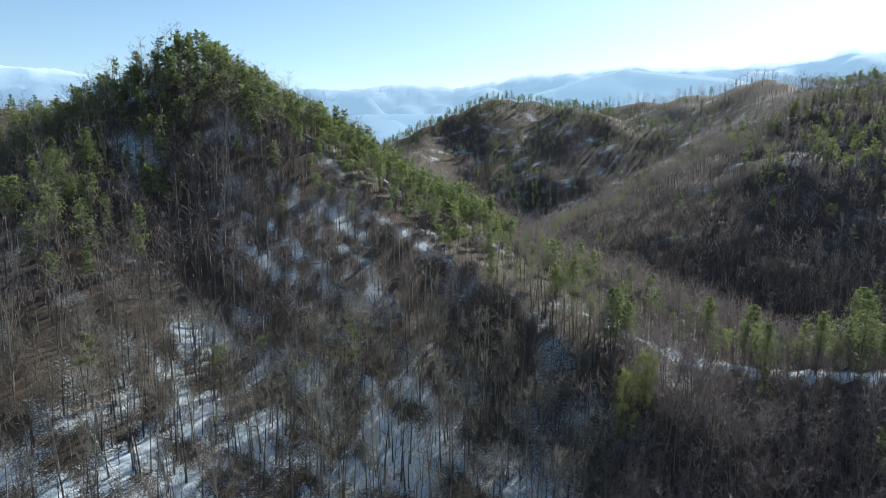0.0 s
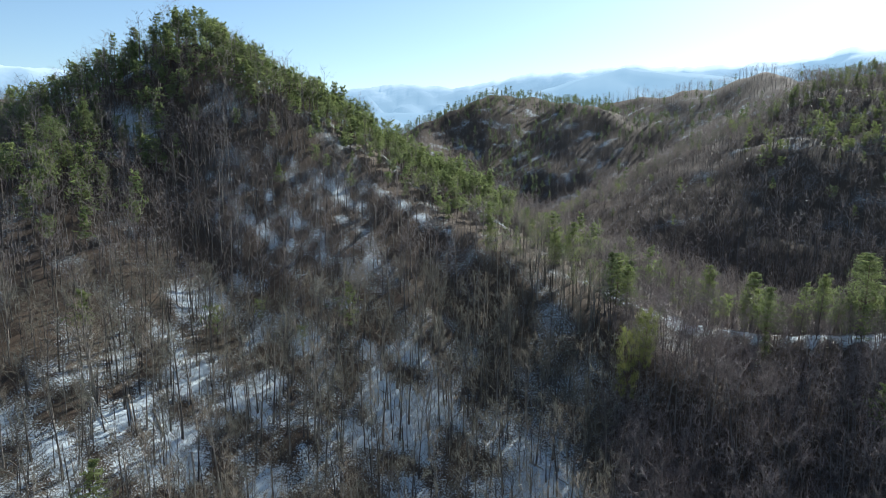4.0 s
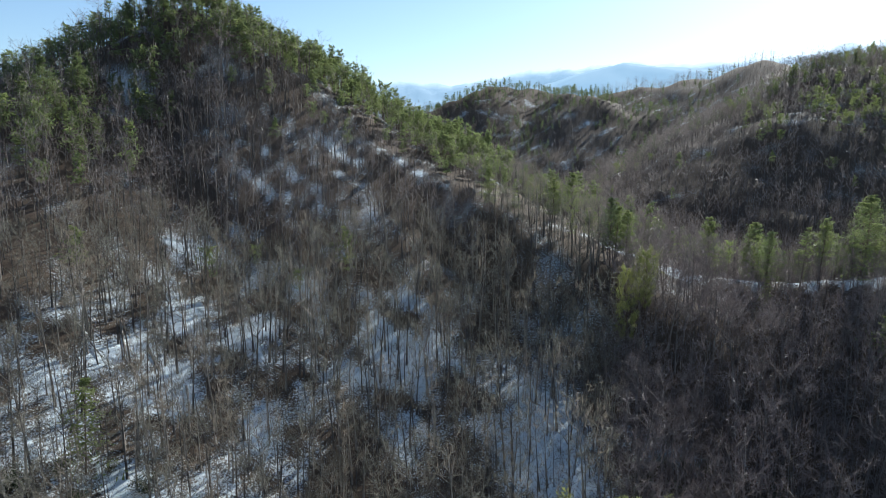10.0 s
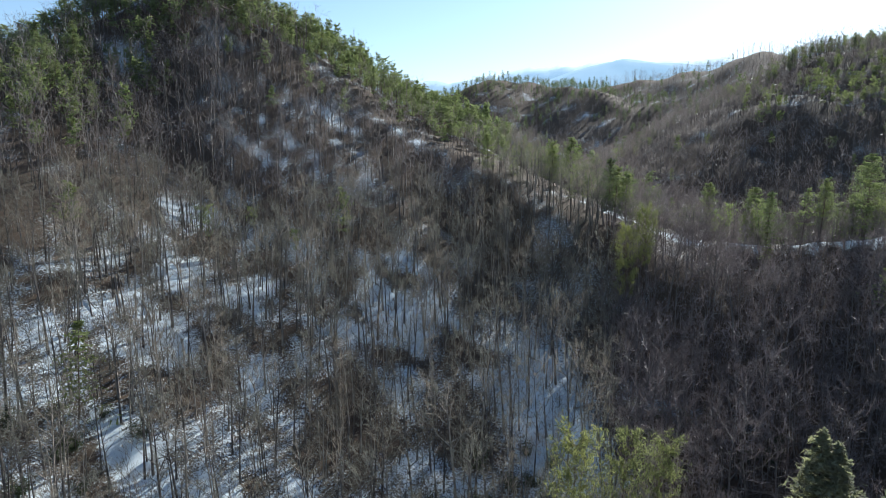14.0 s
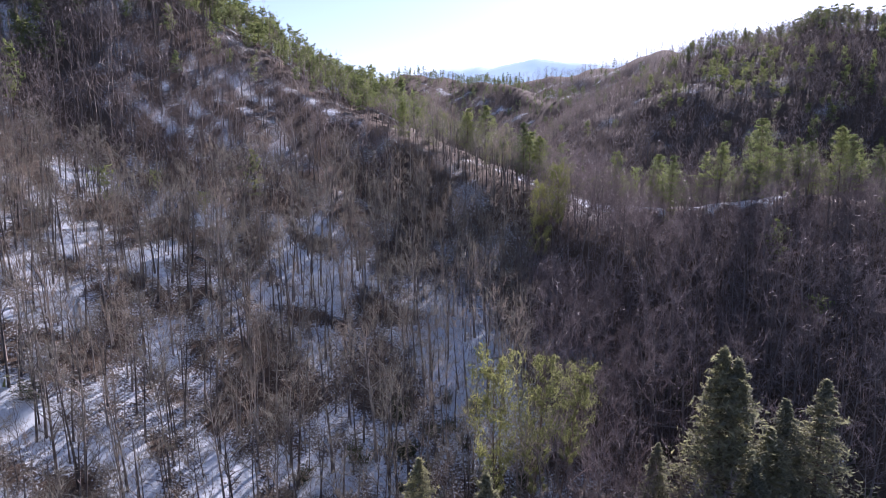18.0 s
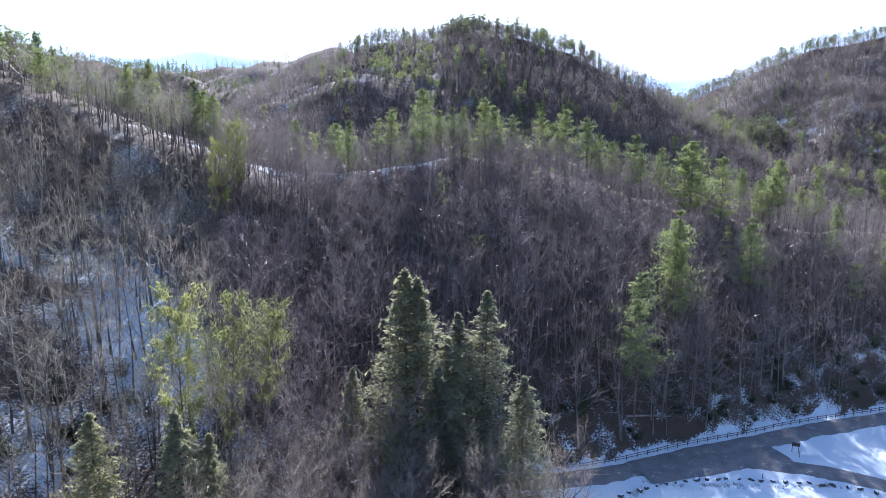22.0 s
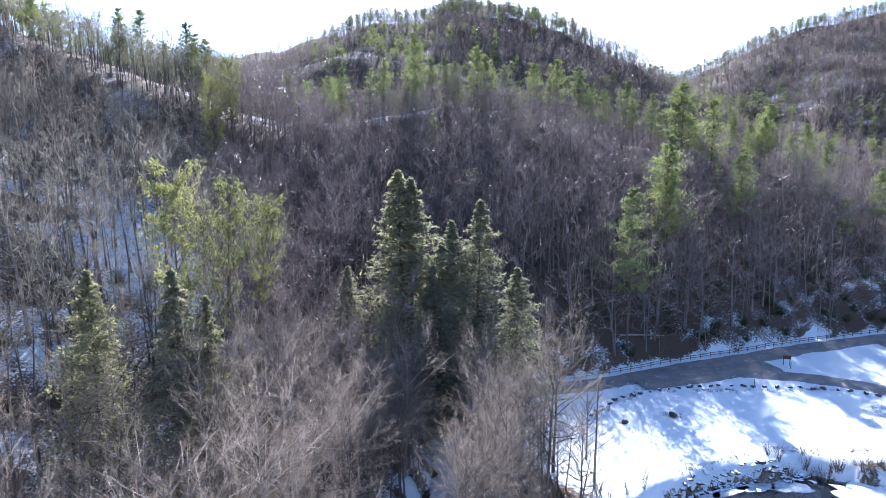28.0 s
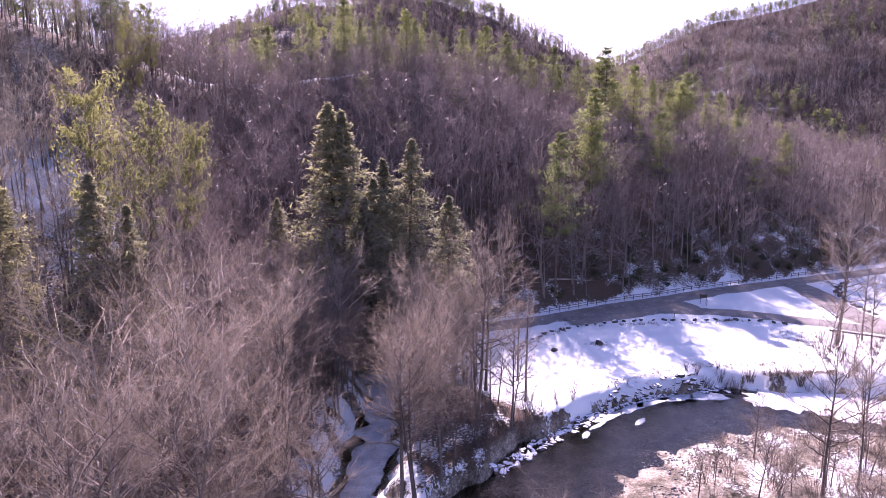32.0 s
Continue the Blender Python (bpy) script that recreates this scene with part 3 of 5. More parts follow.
def grove(name, protos, places, mats, label, category):
    """Many trees as one mesh, for woods that nobody could count."""
    rng = np.random.RandomState(len(places))
    pick = rng.randint(0, len(protos), len(places))
    wood, fine, nw, nf = [], [], 0, 0
    for k, (w, l) in enumerate(protos):
        rows = np.asarray(places)[pick == k]
        if not len(rows):
            continue
        for shape, store in ((w, wood), (l, fine)):
            store.append(spread(shape, rows, k))
    join = []
    for store in (wood, fine):
        n, vs, fs = 0, [], []
        for v, f in store:
            vs.append(v), fs.append(f + n)
            n += len(v)
        join.append((np.vstack(vs), np.vstack(fs)))
    return tagged(new(name, mesh_of(name, join, mats)), label, category, kind="stuff")


def scatter(r_lo, r_hi, a_lo, a_hi, spacing, seed):
    """Uneven points in a sector round the valley, one to a cell of the given spacing."""
    rng = np.random.RandomState(seed)
    n = int(r_hi / spacing) + 2
    gx, gy = np.meshgrid(np.arange(-n, n + 1), np.arange(-n, n + 1))
    x = (gx + rng.uniform(-0.5, 0.5, gx.shape)).ravel() * spacing
    y = (gy + rng.uniform(-0.5, 0.5, gy.shape)).ravel() * spacing
    r, a = np.hypot(x, y), np.degrees(np.arctan2(x, y))
    keep = (r >= r_lo) & (r < r_hi) & (a >= a_lo) & (a <= a_hi)
    return x[keep], y[keep]


def wooded(x, y):
    """True where trees may stand: off the roads, the field and the water."""
    z = land(x, y)
    north = y - np.interp(x, [p[0] for p in ROAD], [p[1] for p in ROAD])
    field = (z < 4.0) & (x > 57) & (y > 14) & (beyond_river(x, y) < 40) & (north < 2)
    water = (along(x, y, RIVER)[0] < 8) | (along(x, y, CREEK)[0] < 4.5)
    bar = (beyond_river(x, y) > 0) & (x > 24) & (x < 125)
    return ~field & ~water & ~bar & (off_road(x, y) > 6) & (np.hypot(x, y) > 24)


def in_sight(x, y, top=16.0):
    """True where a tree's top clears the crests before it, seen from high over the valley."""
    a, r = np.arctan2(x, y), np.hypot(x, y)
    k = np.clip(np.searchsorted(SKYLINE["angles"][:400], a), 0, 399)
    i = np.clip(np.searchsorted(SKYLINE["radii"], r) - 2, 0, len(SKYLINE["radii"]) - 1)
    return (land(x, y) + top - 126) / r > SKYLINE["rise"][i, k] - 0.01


def rows_of(x, y, rng, lo=0.75, hi=1.2):
    z = land(x, y)
    size = rng.uniform(lo, hi, len(x))
    foot = step(x, 85, 105) * (1 - step(z, 18, 30)) * (np.hypot(x, y) < 260)
    crest_line = 1 - step(along(x, y, [p[:2] for p in MAIN_RIDGE[2:]])[0], 12, 32)
    return np.stack([x, y, z, size * (1 + 0.12 * foot) * (1 - 0.3 * crest_line)], 1)


def evergreen_share(x, y):
    """Chance that a tree is a conifer: high on the sunny side of the big hill's crest, low elsewhere."""
    behind = y - np.interp(x, [p[0] for p in MAIN_RIDGE[:11]], [p[1] for p in MAIN_RIDGE[:11]])
    sunny = np.exp(-((behind - 26) / 30) ** 2) * (x > -175)
    s = 0.006 + sunny * (0.9 - 0.8 * step(x, 5, 45))
    s = s * (x < 230) + 0.25 * step(-x, 88, 118) * step(y, 165, 215)
    return np.clip(s, 0.005, 0.88)


# ---- the wooded hills ----
NEAR_BARE = [bare_tree(s, h, 3) for s, h in ((1, 20), (2, 18), (3, 22), (4, 15), (5, 19), (6, 12))]
MID_BARE = [bare_tree(s, h, 2, 1.3) for s, h in ((11, 19), (12, 17), (13, 21), (14, 14), (15, 18), (16, 10))]
OPEN_BARE = [bare_tree(s, h, 2, 1.0, 1.0) for s, h in ((61, 21), (62, 19), (63, 22), (64, 16), (65, 20), (66, 13))]
HILL_BARE = [bare_tree(s, h, 1, 0.9, 0.7) for s, h in ((17, 19), (18, 17), (19, 21), (20, 13))]
FAR_BARE = [bare_tree(s, h, 0) for s, h in ((21, 18), (22, 15), (23, 20))]
MID_PINE = [conifer(s, h, 2, "pine") for s, h in ((31, 20), (32, 16), (33, 22))] + [conifer(34, 16, 2, "scrub"), conifer(35, 18, 2, "hemlock")]
HILL_PINE = [conifer(s, h, 1, "pine") for s, h in ((36, 17), (37, 15))] + [conifer(s, h, 1, "scrub") for s, h in ((38, 15), (39, 13))]
NEXT_BARE = [bare_tree(s, h, 1, 1.9) for s, h in ((117, 18), (118, 16), (119, 20), (120, 13))]
FAR_PINE = [conifer(s, h, 0, "pine") for s, h in ((41, 19), (42, 16))]
NEAR_LIMIT = 74.0

rng = np.random.RandomState(7)
x, y = scatter(24, 400, -44, 92, 3.6, 1)
ok = wooded(x, y)
x, y = x[ok], y[ok]
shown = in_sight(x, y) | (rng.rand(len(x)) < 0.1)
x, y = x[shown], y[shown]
west = 1 - step(x - 0.2 * (y - 100), 18, 42)
open_wood = rng.rand(len(x)) < (1 - (0.42 - 0.2 * step(y, 160, 190)) * glade(x, y) * west) * (1 - 0.52 * step(x, 60, 80) * (1 - step(land(x, y), 14, 28)))
open_wood &= (along(x, y, [p[:2] for p in SHOULDER])[0] > 0.9) & ((along(x, y + 2, [p[:2] for p in MAIN_RIDGE[5:10]])[0] > 1.3) | (x < 60))
evergreen = rng.rand(len(x)) < evergreen_share(x, y)
keep = open_wood | (evergreen & (rng.rand(len(x)) < 0.75))
x, y, evergreen = x[keep], y[keep], evergreen[keep]
r = np.hypot(x, y)
sx, sy = scatter(74, 235, 8, 92, 3.9, 5)
ok = wooded(sx, sy) & (sx - 0.2 * (sy - 100) > 34) & (land(sx, sy) > 14)
sx, sy = sx[ok], sy[ok]
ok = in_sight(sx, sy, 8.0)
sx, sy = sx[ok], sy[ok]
near, hill = r < NEAR_LIMIT, r > 190 + 42 * step(x, 5, 30)
# trees outside this mask get the twigs darkened for the shaded slope
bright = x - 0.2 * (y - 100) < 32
pale_stem = rng.rand(len(x)) < 0.3
near_rows = rows_of(x[near], y[near], rng, 0.7, 1.15)
near_rows = near_rows[rng.rand(len(near_rows)) < 0.78]
for name, kinds, pick, mats, label in (
        ("bare_wood", MID_BARE, ~evergreen & ~near & ~hill & ~bright, (BARK, SHADE_TWIG), "leafless grey-brown broadleaf wood, twigs darkened for the slope's shade"),
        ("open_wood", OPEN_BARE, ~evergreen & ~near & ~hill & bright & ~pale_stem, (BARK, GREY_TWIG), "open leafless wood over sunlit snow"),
        # pale bark and lightened twigs put glints on branches into the colour
        ("pale_wood", OPEN_BARE, ~evergreen & ~near & ~hill & pale_stem & bright, (PALE_BARK, SUNLIT_TWIG), "pale-stemmed leafless trees, coloured to imitate glinting branches, scattered through the open wood"),
        ("hill_wood", HILL_BARE, ~evergreen & hill, (BARK, TWIG), "leafless broadleaf wood high on the hill"),
        ("pine_wood", MID_PINE, evergreen & ~near & ~hill, (PINE_BARK, PINE), "green pines on the crest of the ridge"),
        ("hill_pines", HILL_PINE, evergreen & hill, (PINE_BARK, PINE), "dense green pines over the top of the hill")):
    grove(name, kinds, rows_of(x[pick], y[pick], rng, 0.7, 1.2), mats, label, "woodland")
SAPLING = [bare_tree(s, h, 1, 0.75) for s, h in ((91, 10), (92, 12), (93, 8))]
grove("sapling_wood", SAPLING, rows_of(sx, sy, rng, 0.7, 1.2), (BARK, SHADE_TWIG), "leafless saplings under the taller trees", "woodland")
x, y = scatter(400, 760, -44, 92, 6.2, 2)
x2, y2 = scatter(760, 1450, -44, 92, 10.0, 4)
x, y = np.append(x, x2), np.append(y, y2)
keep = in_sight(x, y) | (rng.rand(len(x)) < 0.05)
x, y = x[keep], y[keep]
evergreen = rng.rand(len(x)) < np.clip(0.08 + 0.25 * waves(x, y, 200, 31) + 0.6 * (1 - step(along(x, y, [p[:2] for p in THIRD_HILL[:5]])[0], 15, 70)) + 0.2 * step(y, 700, 950) * (x < 330) + 0.6 * (1 - step(along(x, y, [p[:2] for p in SECOND_HILL[1:]])[0], 8, 40)), 0.03, 0.7)
beyond = np.hypot(x, y) > 600
grove("second_hill_wood", NEXT_BARE, rows_of(x[~evergreen & ~beyond], y[~evergreen & ~beyond], rng, 0.75, 1.15), (BARK, TWIG), "leafless wood on the next hill", "woodland")
grove("far_bare_wood", FAR_BARE, rows_of(x[~evergreen & beyond], y[~evergreen & beyond], rng), (BARK, TWIG), "leafless wood on the hills beyond", "woodland")
grove("next_pines", HILL_PINE, rows_of(x[evergreen & ~beyond], y[evergreen & ~beyond], rng, 0.65, 1.15), (PINE_BARK, PINE), "pines along the crest of the next hill", "woodland")
grove("far_pine_wood", FAR_PINE, rows_of(x[evergreen & beyond], y[evergreen & beyond], rng, 0.65, 1.05), (PINE_BARK, PINE), "scattered pines on the hills beyond", "woodland")
x, y = scatter(420, 900, 36, 84, 5.8, 8)
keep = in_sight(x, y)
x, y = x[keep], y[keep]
grove("east_hill_wood", FAR_BARE, rows_of(x, y, rng, 0.65, 1.05), (BARK, TWIG), "leafless wood thickening the eastern hill", "woodland")
x, y = scatter(400, 1000, -44, 92, 3.6, 6)
near_crest = np.min([along(x, y, [p[:2] for p in line])[0] for line in (SECOND_HILL, EAST_HILL, SECOND_SPUR[:3], FAR_RIDGE[2:])], axis=0) < 13
x, y = x[near_crest], y[near_crest]
green = rng.rand(len(x)) < 0.22
grove("crest_wood", NEXT_BARE, rows_of(x[~green], y[~green], rng, 0.3, 0.95), (BARK, TWIG), "close-standing leafless trees along the far crests", "woodland")
grove("crest_pines", HILL_PINE, rows_of(x[green], y[green], rng, 0.4, 1.1), (PINE_BARK, PINE), "pines along the far crests", "woodland")
x, y = scatter(24, 420, -180, 180, 14.0, 3)
a = np.degrees(np.arctan2(x, y))
ok = ((a < -44) | (a > 92)) & wooded(x, y)
grove("valley_wood", FAR_BARE, rows_of(x[ok], y[ok], rng), (BARK, TWIG), "leafless wood on the near side of the valley", "woodland")

# ---- far mountains ----
def mountain_material(name, foot, forest, haze, amount):
    m, n, l, b = material(name, 0.9)
    c = n.new("ShaderNodeTexCoord")
    k = noise_node(n, l, 0.004, 6, c, 0.65)
    h = n.new("ShaderNodeSeparateXYZ")
    l.new(c.outputs["Object"], h.inputs[0])
    add = n.new("ShaderNodeMath")
    add.operation = "MULTIPLY_ADD"
    l.new(h.outputs["Z"], add.inputs[0])
    add.inputs[1].default_value = 1 / 260.0
    off = n.new("ShaderNodeMath")
    off.operation = "MULTIPLY_ADD"
    l.new(k.outputs["Fac"], off.inputs[0])
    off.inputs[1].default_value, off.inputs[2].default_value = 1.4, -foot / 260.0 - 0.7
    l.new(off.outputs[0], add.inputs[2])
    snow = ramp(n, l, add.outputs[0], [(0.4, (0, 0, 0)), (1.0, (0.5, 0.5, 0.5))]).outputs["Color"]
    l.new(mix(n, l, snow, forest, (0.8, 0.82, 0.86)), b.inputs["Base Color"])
    # haze is painted: a blue glow mixed over the bluish forest colour
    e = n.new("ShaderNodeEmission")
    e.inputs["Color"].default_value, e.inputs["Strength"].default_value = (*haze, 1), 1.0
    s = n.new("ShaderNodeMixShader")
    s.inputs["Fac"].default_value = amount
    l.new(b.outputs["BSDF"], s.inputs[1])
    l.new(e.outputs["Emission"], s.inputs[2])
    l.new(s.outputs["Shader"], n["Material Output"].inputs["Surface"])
    return m


def mountain_range(distance, profile, depth, rough, seed, mat, label):
    """A distant range: its crest's rise over the valley by bearing, with spurs and gullies down its face."""
    az = np.arange(-60, 101, 0.3)
    rows = np.linspace(0, 1, 22)
    rise = np.interp(az, [p[0] for p in profile], [p[1] for p in profile])
    v, u = np.meshgrid(rows, np.radians(az), indexing="ij")
    dist = distance - depth * (1 - v)
    px, py = dist * np.sin(u), dist * np.cos(u)
    top = 126 + distance * rise[None] + rough * 0.16 * waves(px * 0, u * 4000, 700, seed + 1)
    z = 60 + (top - 60) * v ** 1.15 + rough * np.sin(np.pi * v) * (np.abs(waves(px, py, 900, seed, 3)) * 2 - 1) + rough * 0.12 * waves(px, py, 160, seed + 4) * v
    n = len(az)
    pts = np.stack([px.ravel(), py.ravel(), z.ravel()], 1).tolist()
    back = (dist[-1] + 250)
    pts += np.stack([back * np.sin(u[-1]), back * np.cos(u[-1]), np.full(n, 40.0)], 1).tolist()
    faces = [(i * n + j, (i + 1) * n + j, (i + 1) * n + j + 1, i * n + j + 1) for i in range(len(rows)) for j in range(n - 1)]
    return tagged(grid_object("backdrop", pts, faces, mat), label, "mountains", kind="structure")


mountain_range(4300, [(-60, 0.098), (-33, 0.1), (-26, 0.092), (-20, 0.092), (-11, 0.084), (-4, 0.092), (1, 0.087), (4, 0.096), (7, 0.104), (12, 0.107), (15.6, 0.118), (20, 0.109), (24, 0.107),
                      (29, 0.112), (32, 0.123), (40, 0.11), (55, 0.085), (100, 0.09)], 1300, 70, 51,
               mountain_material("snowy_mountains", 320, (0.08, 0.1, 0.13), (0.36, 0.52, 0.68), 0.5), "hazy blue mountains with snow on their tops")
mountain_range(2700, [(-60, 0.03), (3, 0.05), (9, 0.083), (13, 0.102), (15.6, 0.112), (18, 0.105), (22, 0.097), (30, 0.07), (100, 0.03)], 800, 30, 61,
               mountain_material("hazed_hill", 360, (0.07, 0.085, 0.1), (0.34, 0.5, 0.66), 0.55), "wooded hill behind the valley, with haze as a blue glow")


# ---- things: helpers ----
def thing(name, m, label, category, group=""):
    ob = new(name)
    ob.matrix_world = m
    return tagged(ob, label, category, group)


def child(name, mesh, parent, label=""):
    ob = new(name, mesh)
    ob.parent = parent
    return tagged(ob, label)


def shape_mesh(name, piece, mat, smooth=False):
    me = mesh_of(name, [piece[:2]], (mat,))
    if smooth:
        me.polygons.foreach_set("use_smooth", np.ones(len(me.polygons), bool))
    return me


def ground_at(x, y):
    return float(land(x, y))


def stand(x, y, turn=0.0, scale=1.0, lean=0.0, sink=0.0):
    return Matrix.Translation((x, y, ground_at(x, y) - sink)) @ pose(0, 0, 0, lean, 0, turn) @ Matrix.Scale(scale, 4)


# ---- bare trees, one by one ----
def tree_kit(name, pair, bark, foliage):
    return shape_mesh(name + "_trunk", pair[0], bark, True), shape_mesh(name + "_crown", pair[1], foliage)


BARE_KITS = [tree_kit("bare", p, BARK, SUNLIT_TWIG) for p in NEAR_BARE]
PALE_KITS = [tree_kit("pale", p, PALE_BARK, SUNLIT_TWIG) for p in NEAR_BARE[:3]]
rnd = random.Random(11)


def plant_bare(x, y, kit, scale, label, group, lean=0.0):
    tree = thing("bare_tree", stand(x, y, rnd.uniform(0, 360), scale, lean), label, "tree", group)
    child("trunk", kit[0], tree)
    child("crown", kit[1], tree)
    return tree


near_rows = near_rows[np.argsort(np.hypot(near_rows[:, 0], near_rows[:, 1]))]
for k, (px, py, pz, sc) in enumerate(near_rows[:285]):
    # pale bark on this share also imitates sunlit highlights along the branches
    pale = rnd.random() < 0.22
    kit = rnd.choice(PALE_KITS if pale else BARE_KITS)
    label = "pale-barked leafless tree in the valley wood, coloured like sunlit branches" if pale else ("slender leafless sapling in the valley wood" if sc < 0.8 else "tall leafless grey-barked tree in the valley wood")
    plant_bare(px, py, kit, sc, label, "bare trees in the valley", rnd.uniform(-3, 3))
if len(near_rows) > 285:
    grove("near_wood", NEAR_BARE, near_rows[285:], (BARK, SUNLIT_TWIG), "tall leafless trees at the foot of the slopes", "woodland")
for px, py, k, sc, label in ((63, 55, 2, 1.05, "broad leafless tree at the field's edge"), (58, 52, 0, 1.0, "broad leafless tree at the field's edge"), (66, 60, 4, 0.95, "leafless tree beside the snowy field"),
                             (36, 41.2, 2, 0.95, "twin-stemmed leafless tree on the creek bank"), (37.2, 40.4, 0, 0.9, "twin-stemmed leafless tree on the creek bank"),
                             (71.7, 12.3, 0, 0.95, "dark leafless tree on the snowy river bar"), (75.8, 10.0, 4, 0.85, "dark leafless tree on the snowy river bar"), (87.3, 12.3, 2, 0.7, "dark leafless tree on the snowy river bar"),
                             (81, 4, 1, 0.8, "dark leafless tree on the snowy river bar"), (125.3, 27.0, 2, 1.15, "big leafless tree by the road's bend"), (124.7, 26.6, 0, 1.05, "big leafless tree by the road's bend"),
                             (119.2, 26.2, 5, 0.8, "slender leafless tree by the road's bend"), (131.5, 24.5, 1, 0.95, "slender leafless tree by the road's bend"), (126.7, 21.8, 3, 0.9, "slender leafless tree by the road's bend"),
                             (129, 18, 4, 0.9, "slender leafless tree by the road's bend"), (117, 21.9, 5, 0.75, "slender leafless tree by the road's bend"), (69.6, 54.5, 3, 0.9, "leafless tree beside the snowy field")):
    plant_bare(px, py, BARE_KITS[k], sc, label, "trees beside the river field")

made = 0
while made < 20:
    px, py = rnd.uniform(44, 66), rnd.uniform(41, 70)
    if px > 52 + 0.45 * (py - 41) + 6 or float(along(px, py, CREEK)[0]) < 3.2 or float(along(px, py, RIVER)[0]) < 8:
        continue
    made += 1
    plant_bare(px, py, rnd.choice(BARE_KITS + PALE_KITS[:1]), rnd.uniform(0.5, 0.95), "leafless tree in the thicket by the snowy field", "thicket trees", rnd.uniform(-5, 5))
made = 0
while made < 44:
    px, py = rnd.uniform(26, 64), rnd.uniform(50, 84)
    if float(along(px, py, CREEK)[0]) < 4 or float(along(px, py, RIVER)[0]) < 9 or py < 44 + 0.25 * px:
        continue
    made += 1
    plant_bare(px, py, rnd.choice(BARE_KITS + PALE_KITS), rnd.uniform(0.6, 1.0), "tall leafless tree standing before the hemlocks", "thicket trees", rnd.uniform(-5, 5))
made = 0
while made < 46:
    px, py = rnd.uniform(60, 104), rnd.uniform(-6, 24)
    if not 10 < float(beyond_river(px, py)) < 36 or py > 24 - 0.12 * (px - 60):
        continue
    made += 1
    plant_bare(px, py, BARE_KITS[rnd.choice((3, 5, 5))], rnd.uniform(0.4, 0.75), "thin leafless sapling on the snowy river bar", "river bar saplings", rnd.uniform(-6, 6))


# ---- evergreens, one by one ----
def evergreen(habit, x, y, top, kit_seed, label, group, foliage, lean=0.0, name="pine_tree", slim=1.0):
    base = ground_at(x, y)
    height = max(3.0, top - base)
    kit = EVERGREEN_KITS[(habit, kit_seed, foliage.name)] if (habit, kit_seed, foliage.name) in EVERGREEN_KITS else None
    if kit is None:
        kit = tree_kit(habit, conifer(kit_seed, 20.0, 3, habit, 1.25 if kit_seed > 90 else 1.0), PINE_BARK, foliage)
        EVERGREEN_KITS[(habit, kit_seed, foliage.name)] = kit
    tree = thing(name, stand(x, y, rnd.uniform(0, 360), height / 20.0, lean) @ Matrix.Diagonal((slim, slim, 1, 1)), label, "tree", group)
    child("trunk", kit[0], tree)
    child("crown", kit[1], tree)
    return tree


EVERGREEN_KITS = {}
for px, py, top, seed in ((17, 212, 91.5, 73), (33, 231, 89, 71), (56.3, 199, 81.5, 72), (61.5, 199.5, 79, 73), (133.6, 196.7, 82, 71), (43.9, 209, 90.3, 71), (36, 203, 89, 72), (51.4, 188, 83.8, 73), (55.5, 186, 80, 71), (47, 197, 80, 72), (39, 214, 84, 73),
                          (121.4, 177.8, 85, 71), (127, 174, 78, 73), (112, 183, 78, 72), (97, 184, 74, 73), (140, 167, 82, 72), (146, 170, 80, 71), (162, 162, 78, 73), (168, 157, 79, 71), (172, 150, 76, 72),
                          (174, 133, 70, 73), (177, 113, 68, 71), (181, 117, 66, 72), (186, 108, 63, 73), (214, 104, 62, 71), (218, 108, 62, 73), (206, 103, 58, 72), (232, 101, 56, 71), (92, 214, 75, 72), (104, 206, 74, 71)):
    evergreen("pine", px, py, top, seed, "tall white pine with open tiers of boughs on the ridge", "ridge pines", PINE, slim=0.95)
for px, py, rise, seed in ((-144, 233, 19, 71), (-131, 236, 21, 72), (-129, 213, 27, 73), (-116, 218, 13, 71), (-127, 219, 15, 72), (-150, 215, 18, 73), (-134, 252, 16, 71), (-120, 243, 14, 73),
                           (-146, 301, 15, 72), (-139, 298, 20, 71), (-131, 300, 15, 73), (-152, 299, 12, 72)):
    evergreen("pine", px, py, ground_at(px, py) + rise, seed, "tall sunlit pine on the western flank of the hill", "hillside pines", PINE, slim=0.85)
for k in range(34):
    u = 100 + k * 4.2 + rnd.uniform(-1.5, 1.5)
    v = np.interp(u, [p[0] for p in EAST_RIDGE], [p[1] for p in EAST_RIDGE]) + rnd.uniform(3, 16)
    evergreen("pine", u, v, ground_at(u, v) + rnd.uniform(12, 19), 71 + k % 3, "white pine behind the crest of the ridge", "ridge pines", PINE, slim=0.9)
evergreen("scrub", 54, 162.5, 71, 75, "slender yellow-green pine below the saddle", "ridge pines", YELLOW_PINE, slim=0.5)
evergreen("scrub", 49, 161, 66, 76, "slender yellow-green pine below the saddle", "ridge pines", YELLOW_PINE, slim=0.5)
for px, py, top, seed in ((57, 85.5, 45.8, 81), (60.5, 87.5, 44.5, 82), (75.8, 89, 39.6, 82), (72, 88, 36, 81), (64.5, 86, 33, 83), (61, 80, 30, 82), (67.5, 69, 30.5, 83), (46.8, 88, 30, 81)):
    evergreen("hemlock", px, py, top, seed, "dense dark-green hemlock with a pointed top", "hemlocks by the creek", HEMLOCK, name="hemlock_tree", slim=1.0)
for px, py, top, seed in ((8, 78, 36, 83), (17, 71, 36, 81), (19.5, 73, 32, 82)):
    evergreen("hemlock", px, py, top, seed, "small bushy hemlock among bare trees", "hemlocks by the creek", HEMLOCK, name="hemlock_tree", slim=0.85)
